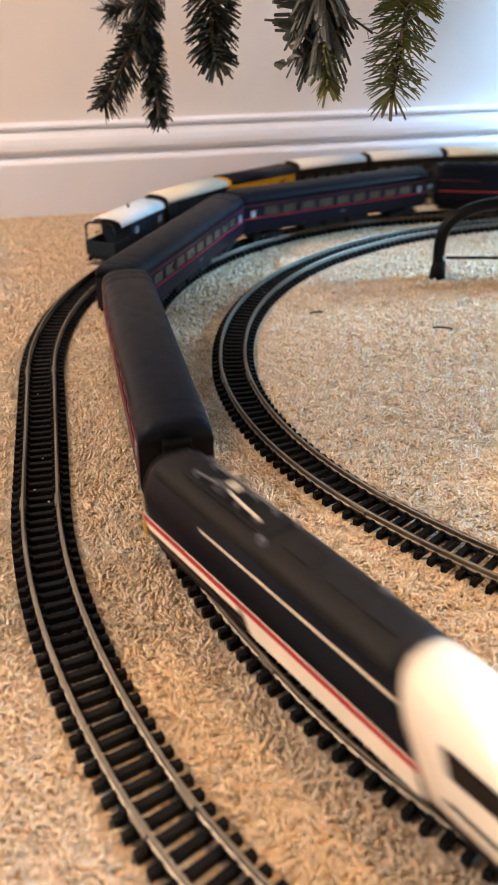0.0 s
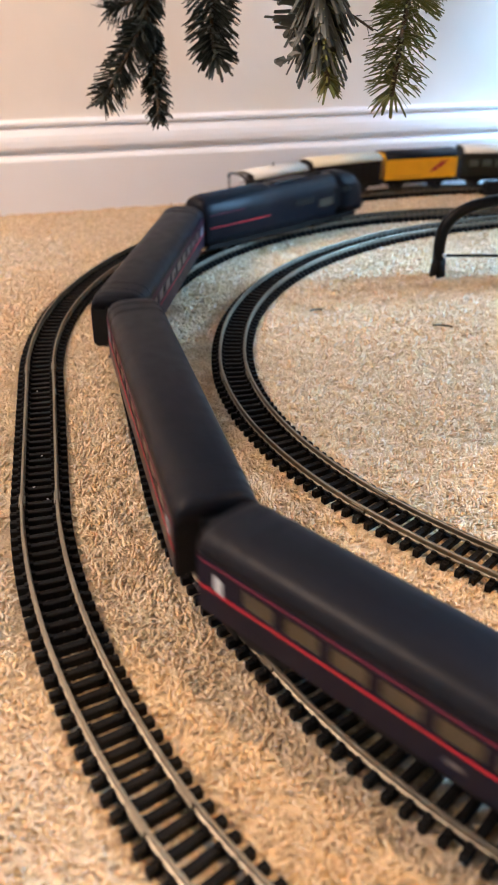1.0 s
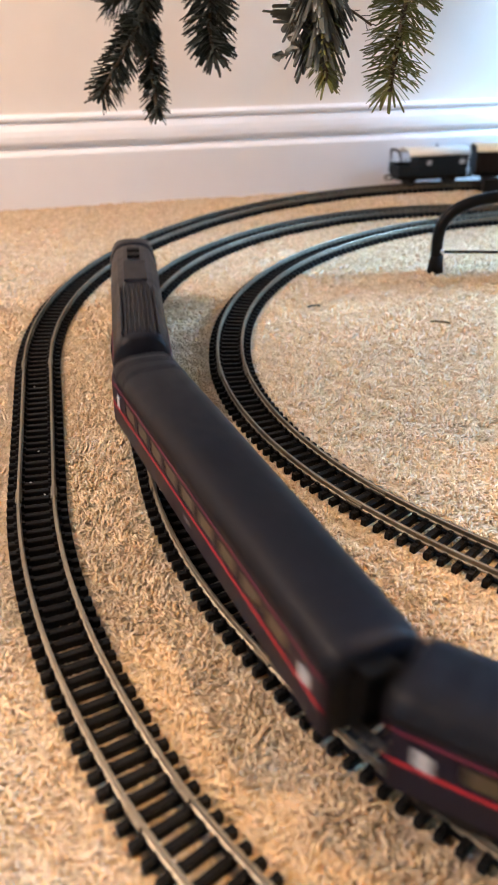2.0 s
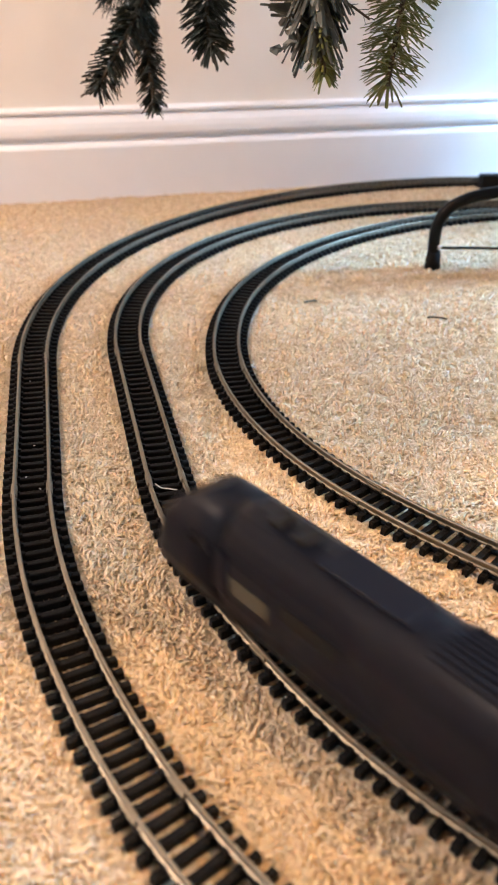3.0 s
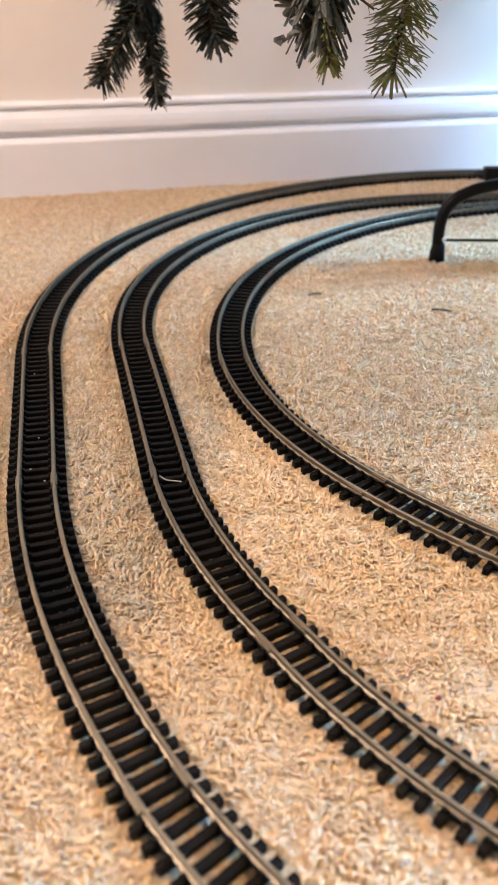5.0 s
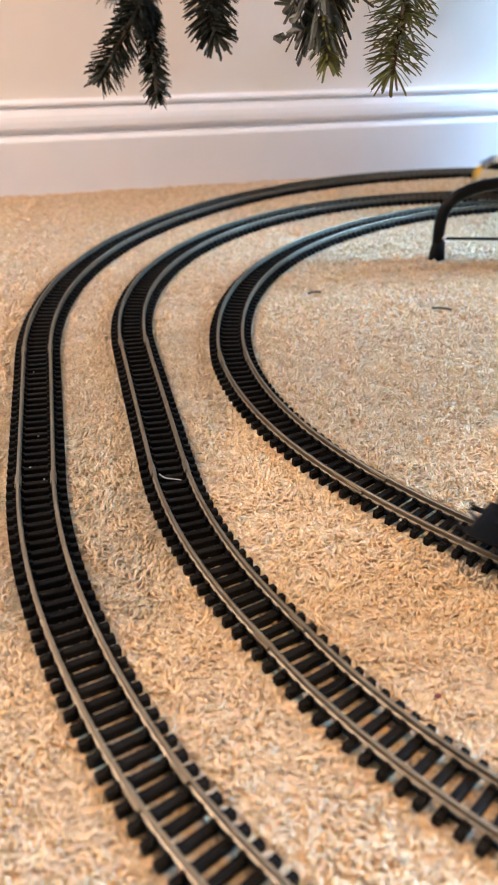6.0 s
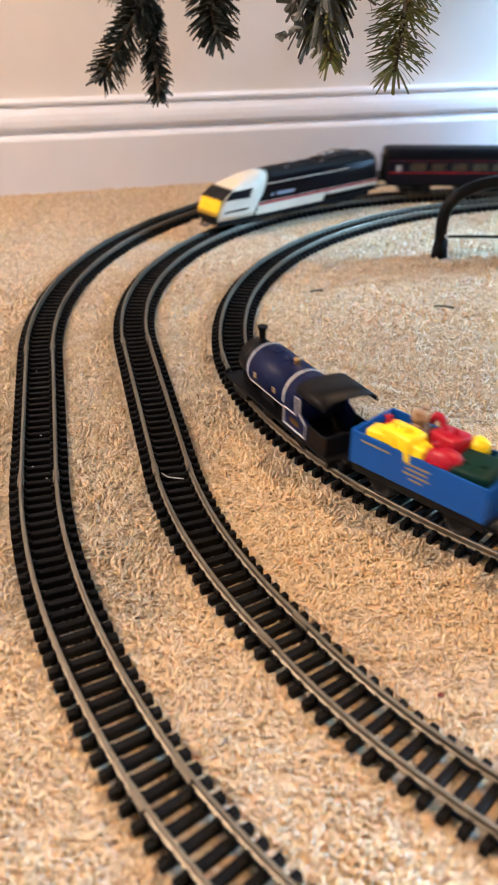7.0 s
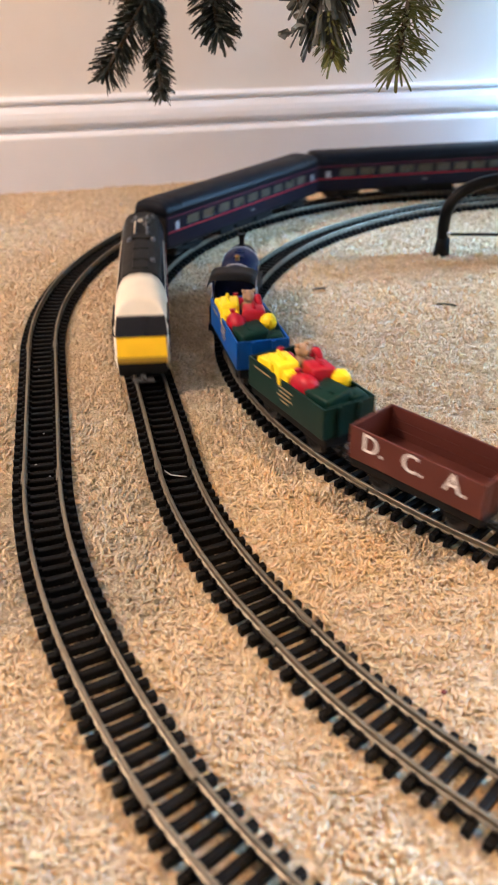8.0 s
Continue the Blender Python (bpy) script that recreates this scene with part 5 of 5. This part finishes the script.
    for tier, (z, reach, n) in enumerate(((0.42, 0.46, 19), (0.62, 0.41, 15), (0.85, 0.34, 12), (1.10, 0.27, 10), (1.40, 0.18, 8))):
        for k in range(n):
            a = 2 * math.pi * (k + 0.37 + 0.5 * (tier % 2)) / n + r.uniform(-0.06, 0.06)
            l = reach * r.uniform(0.9, 1.08)
            turn = math.degrees(a) % 360 - 360
            if -114 < turn < -86:
                l = min(l, 0.30)                    # cut short so that lamp light reaches the near carpet
            o = TRUNK + Vector((0, 0, z))
            w = Vector((math.cos(a), math.sin(a), 0))
            tip = o + w * l - room(0, 0)
            reach_wall = -tip.x * UY + tip.y * UX + 0.05
            if reach_wall > 0:
                l -= reach_wall / max(0.3, -w.x * UY + w.y * UX)
            ctrl = [o, o + w * l * 0.5 + Vector((0, 0, 0.02)), o + w * l + Vector((0, 0, -0.10 if tier else -0.09))]
            bough(ctrl, "needle_dark", 330 if tier < 2 else 190, 0.050, 0.0075, 100 + 20 * tier + k, 0.35, 0.7, 0.003, start=0.15)


build_tree()


def build_stand():
    thing = empty("tree_stand", "black metal tree stand with curved legs and rubber feet", "tree stand")
    part("socket", tube([TRUNK + Vector((0, 0, z)) for z in (0.040, 0.10, 0.19)], 0.021, 20), "black", thing)
    reach = TRUNK.x - 0.1667
    prof = [(0.0, 0.0), (0.0000, 0.010), (-0.0008, 0.020), (-0.0008, 0.030), (0.0008, 0.0405), (0.0052, 0.0495), (0.0145, 0.0575), (0.0370, 0.0655), (0.090, 0.072), (reach - 0.018, 0.075)]
    for k in range(4):
        a = math.pi + k * math.pi / 2
        w = Vector((math.cos(a), math.sin(a), 0))
        pts = [TRUNK + w * (reach - d) + Vector((0, 0, z - 0.0005)) for d, z in prof]
        leg = part("leg", tube(curve_points(pts, 40), 0.0052, 14), "black", thing, "", True)
        cap = [TRUNK + w * (reach - d) + Vector((0, 0, z)) for d, z in ((0, -0.001), (0.0, 0.006), (0.0002, 0.0150))]
        part("rubber_foot", tube(cap, 0.0068, 16, taper=[1.08, 1.0, 0.86]), "rubber", leg, "black rubber foot cap", True)
        part("brace_rod", tube([TRUNK + w * (reach - 0.0045) + Vector((0, 0, 0.0180)), TRUNK + w * 0.019 + Vector((0, 0, 0.0480 if k else 0.0180))], 0.0013, 8), "black", leg)
        part("bolt", cyl(tuple(TRUNK + w * (reach - 0.0045) + Vector((-0.0012, -0.0058, 0.0195))), "y", 0.0016, 0.0016, 0.0018, 10), "silver", leg)


build_stand()


def build_litter():
    for x, y, l, turn in ((0.0508, 0.6239, 0.011, 20), (0.1455, 0.5908, 0.015, -10)):
        pts = [(-l / 2, 0, 0.0014), (-l / 6, 0.0003, 0.0018), (l / 4, 0.0002, 0.0017), (l / 2, -0.0004, 0.0013)]
        ob = part("fallen_needle", tube(curve_points(pts, 12), 0.0008, 6), "fallen")
        ob.matrix_basis = pose(x, y, 0.0004, 0, 0, turn)
        tagged(ob, "dark fallen tree needle lying on carpet", "needle", "fallen needles")
    x, y, h = LINE_B.at(0.172)
    pts = [(-0.0060, 0.0010, 0.0040), (-0.0035, -0.0025, 0.0034), (-0.0005, -0.0035, 0.0030), (0.0040, -0.0060, 0.0032)]
    ob = part("loose_thread", tube(curve_points(pts, 16), 0.00028, 6), "thread")
    ob.matrix_basis = Matrix.Translation((x, y, 0)) @ Matrix.Rotation(h, 4, "Z")
    tagged(ob, "pale loose thread lying across track sleepers", "thread")
    bm = bmesh.new()
    bmesh.ops.create_icosphere(bm, subdivisions=2, radius=0.0011)
    for v in bm.verts:
        v.co.z *= 0.7
        v.co.x *= 1.25
    ob = part("carpet_crumb", bm, "bead")
    ob.matrix_basis = pose(0.0691, 0.2082, 0.0017, 0, 0, 25)
    tagged(ob, "tiny dark red crumb on the carpet", "crumb")
    x, y, h = LINE_A.at(-0.802)
    clip = empty("power_clip", "black plastic power clip pushed onto the outer track", "power clip")
    clip.matrix_basis = Matrix.Translation((x, y, 0)) @ Matrix.Rotation(h, 4, "Z")
    part("housing", box(-0.018, 0.018, -0.014, 0.014, -0.001, 0.0040, 0.001), "dark", clip)
    part("terminal_block", box(0.0170, 0.031, -0.014, 0.014, -0.001, 0.0160, 0.0012), "dark", clip)
    r = random.Random(4)
    for s, o in ((0.118, 0.001), (0.150, -0.003), (0.163, 0.004), (0.034, -0.002)):
        x, y, h = LINE_A.at(s)
        bm = bmesh.new()
        bmesh.ops.create_icosphere(bm, subdivisions=1, radius=0.0005)
        for v in bm.verts:
            v.co = Vector((v.co.x * 1.6, v.co.y, v.co.z * 0.5)) * r.uniform(0.6, 1.1)
        ob = part("lint_speck", bm, "thread")
        ob.matrix_basis = Matrix.Translation((x + o * math.cos(h), y + o * math.sin(h), 0.0029)) @ pose(0, 0, 0, 0, 0, r.uniform(0, 180))
        tagged(ob, "pale lint speck on a track sleeper", "lint", "lint specks")


build_litter()


def roll(wheel, run):
    """Turns a wheel by the way its train has run."""
    place, r = wheel.location.copy(), wheel["rolling_radius"]
    walk(wheel, [(i / 30, Matrix.Translation(place) @ Matrix.Rotation(abs(run(i / 30) - run(0)) / r, 4, "Y")) for i in range(241)])


def motions():
    for ob, line, way, half, ref, run in MOVERS:
        walk(ob, [(i / 10, line.vehicle_pose(run(i / 10) + ref, half, way)) for i in range(81)])
        if line is not LINE_B:
            for o in ob.children_recursive:
                if "rolling_radius" in o:
                    roll(o, run)


motions()
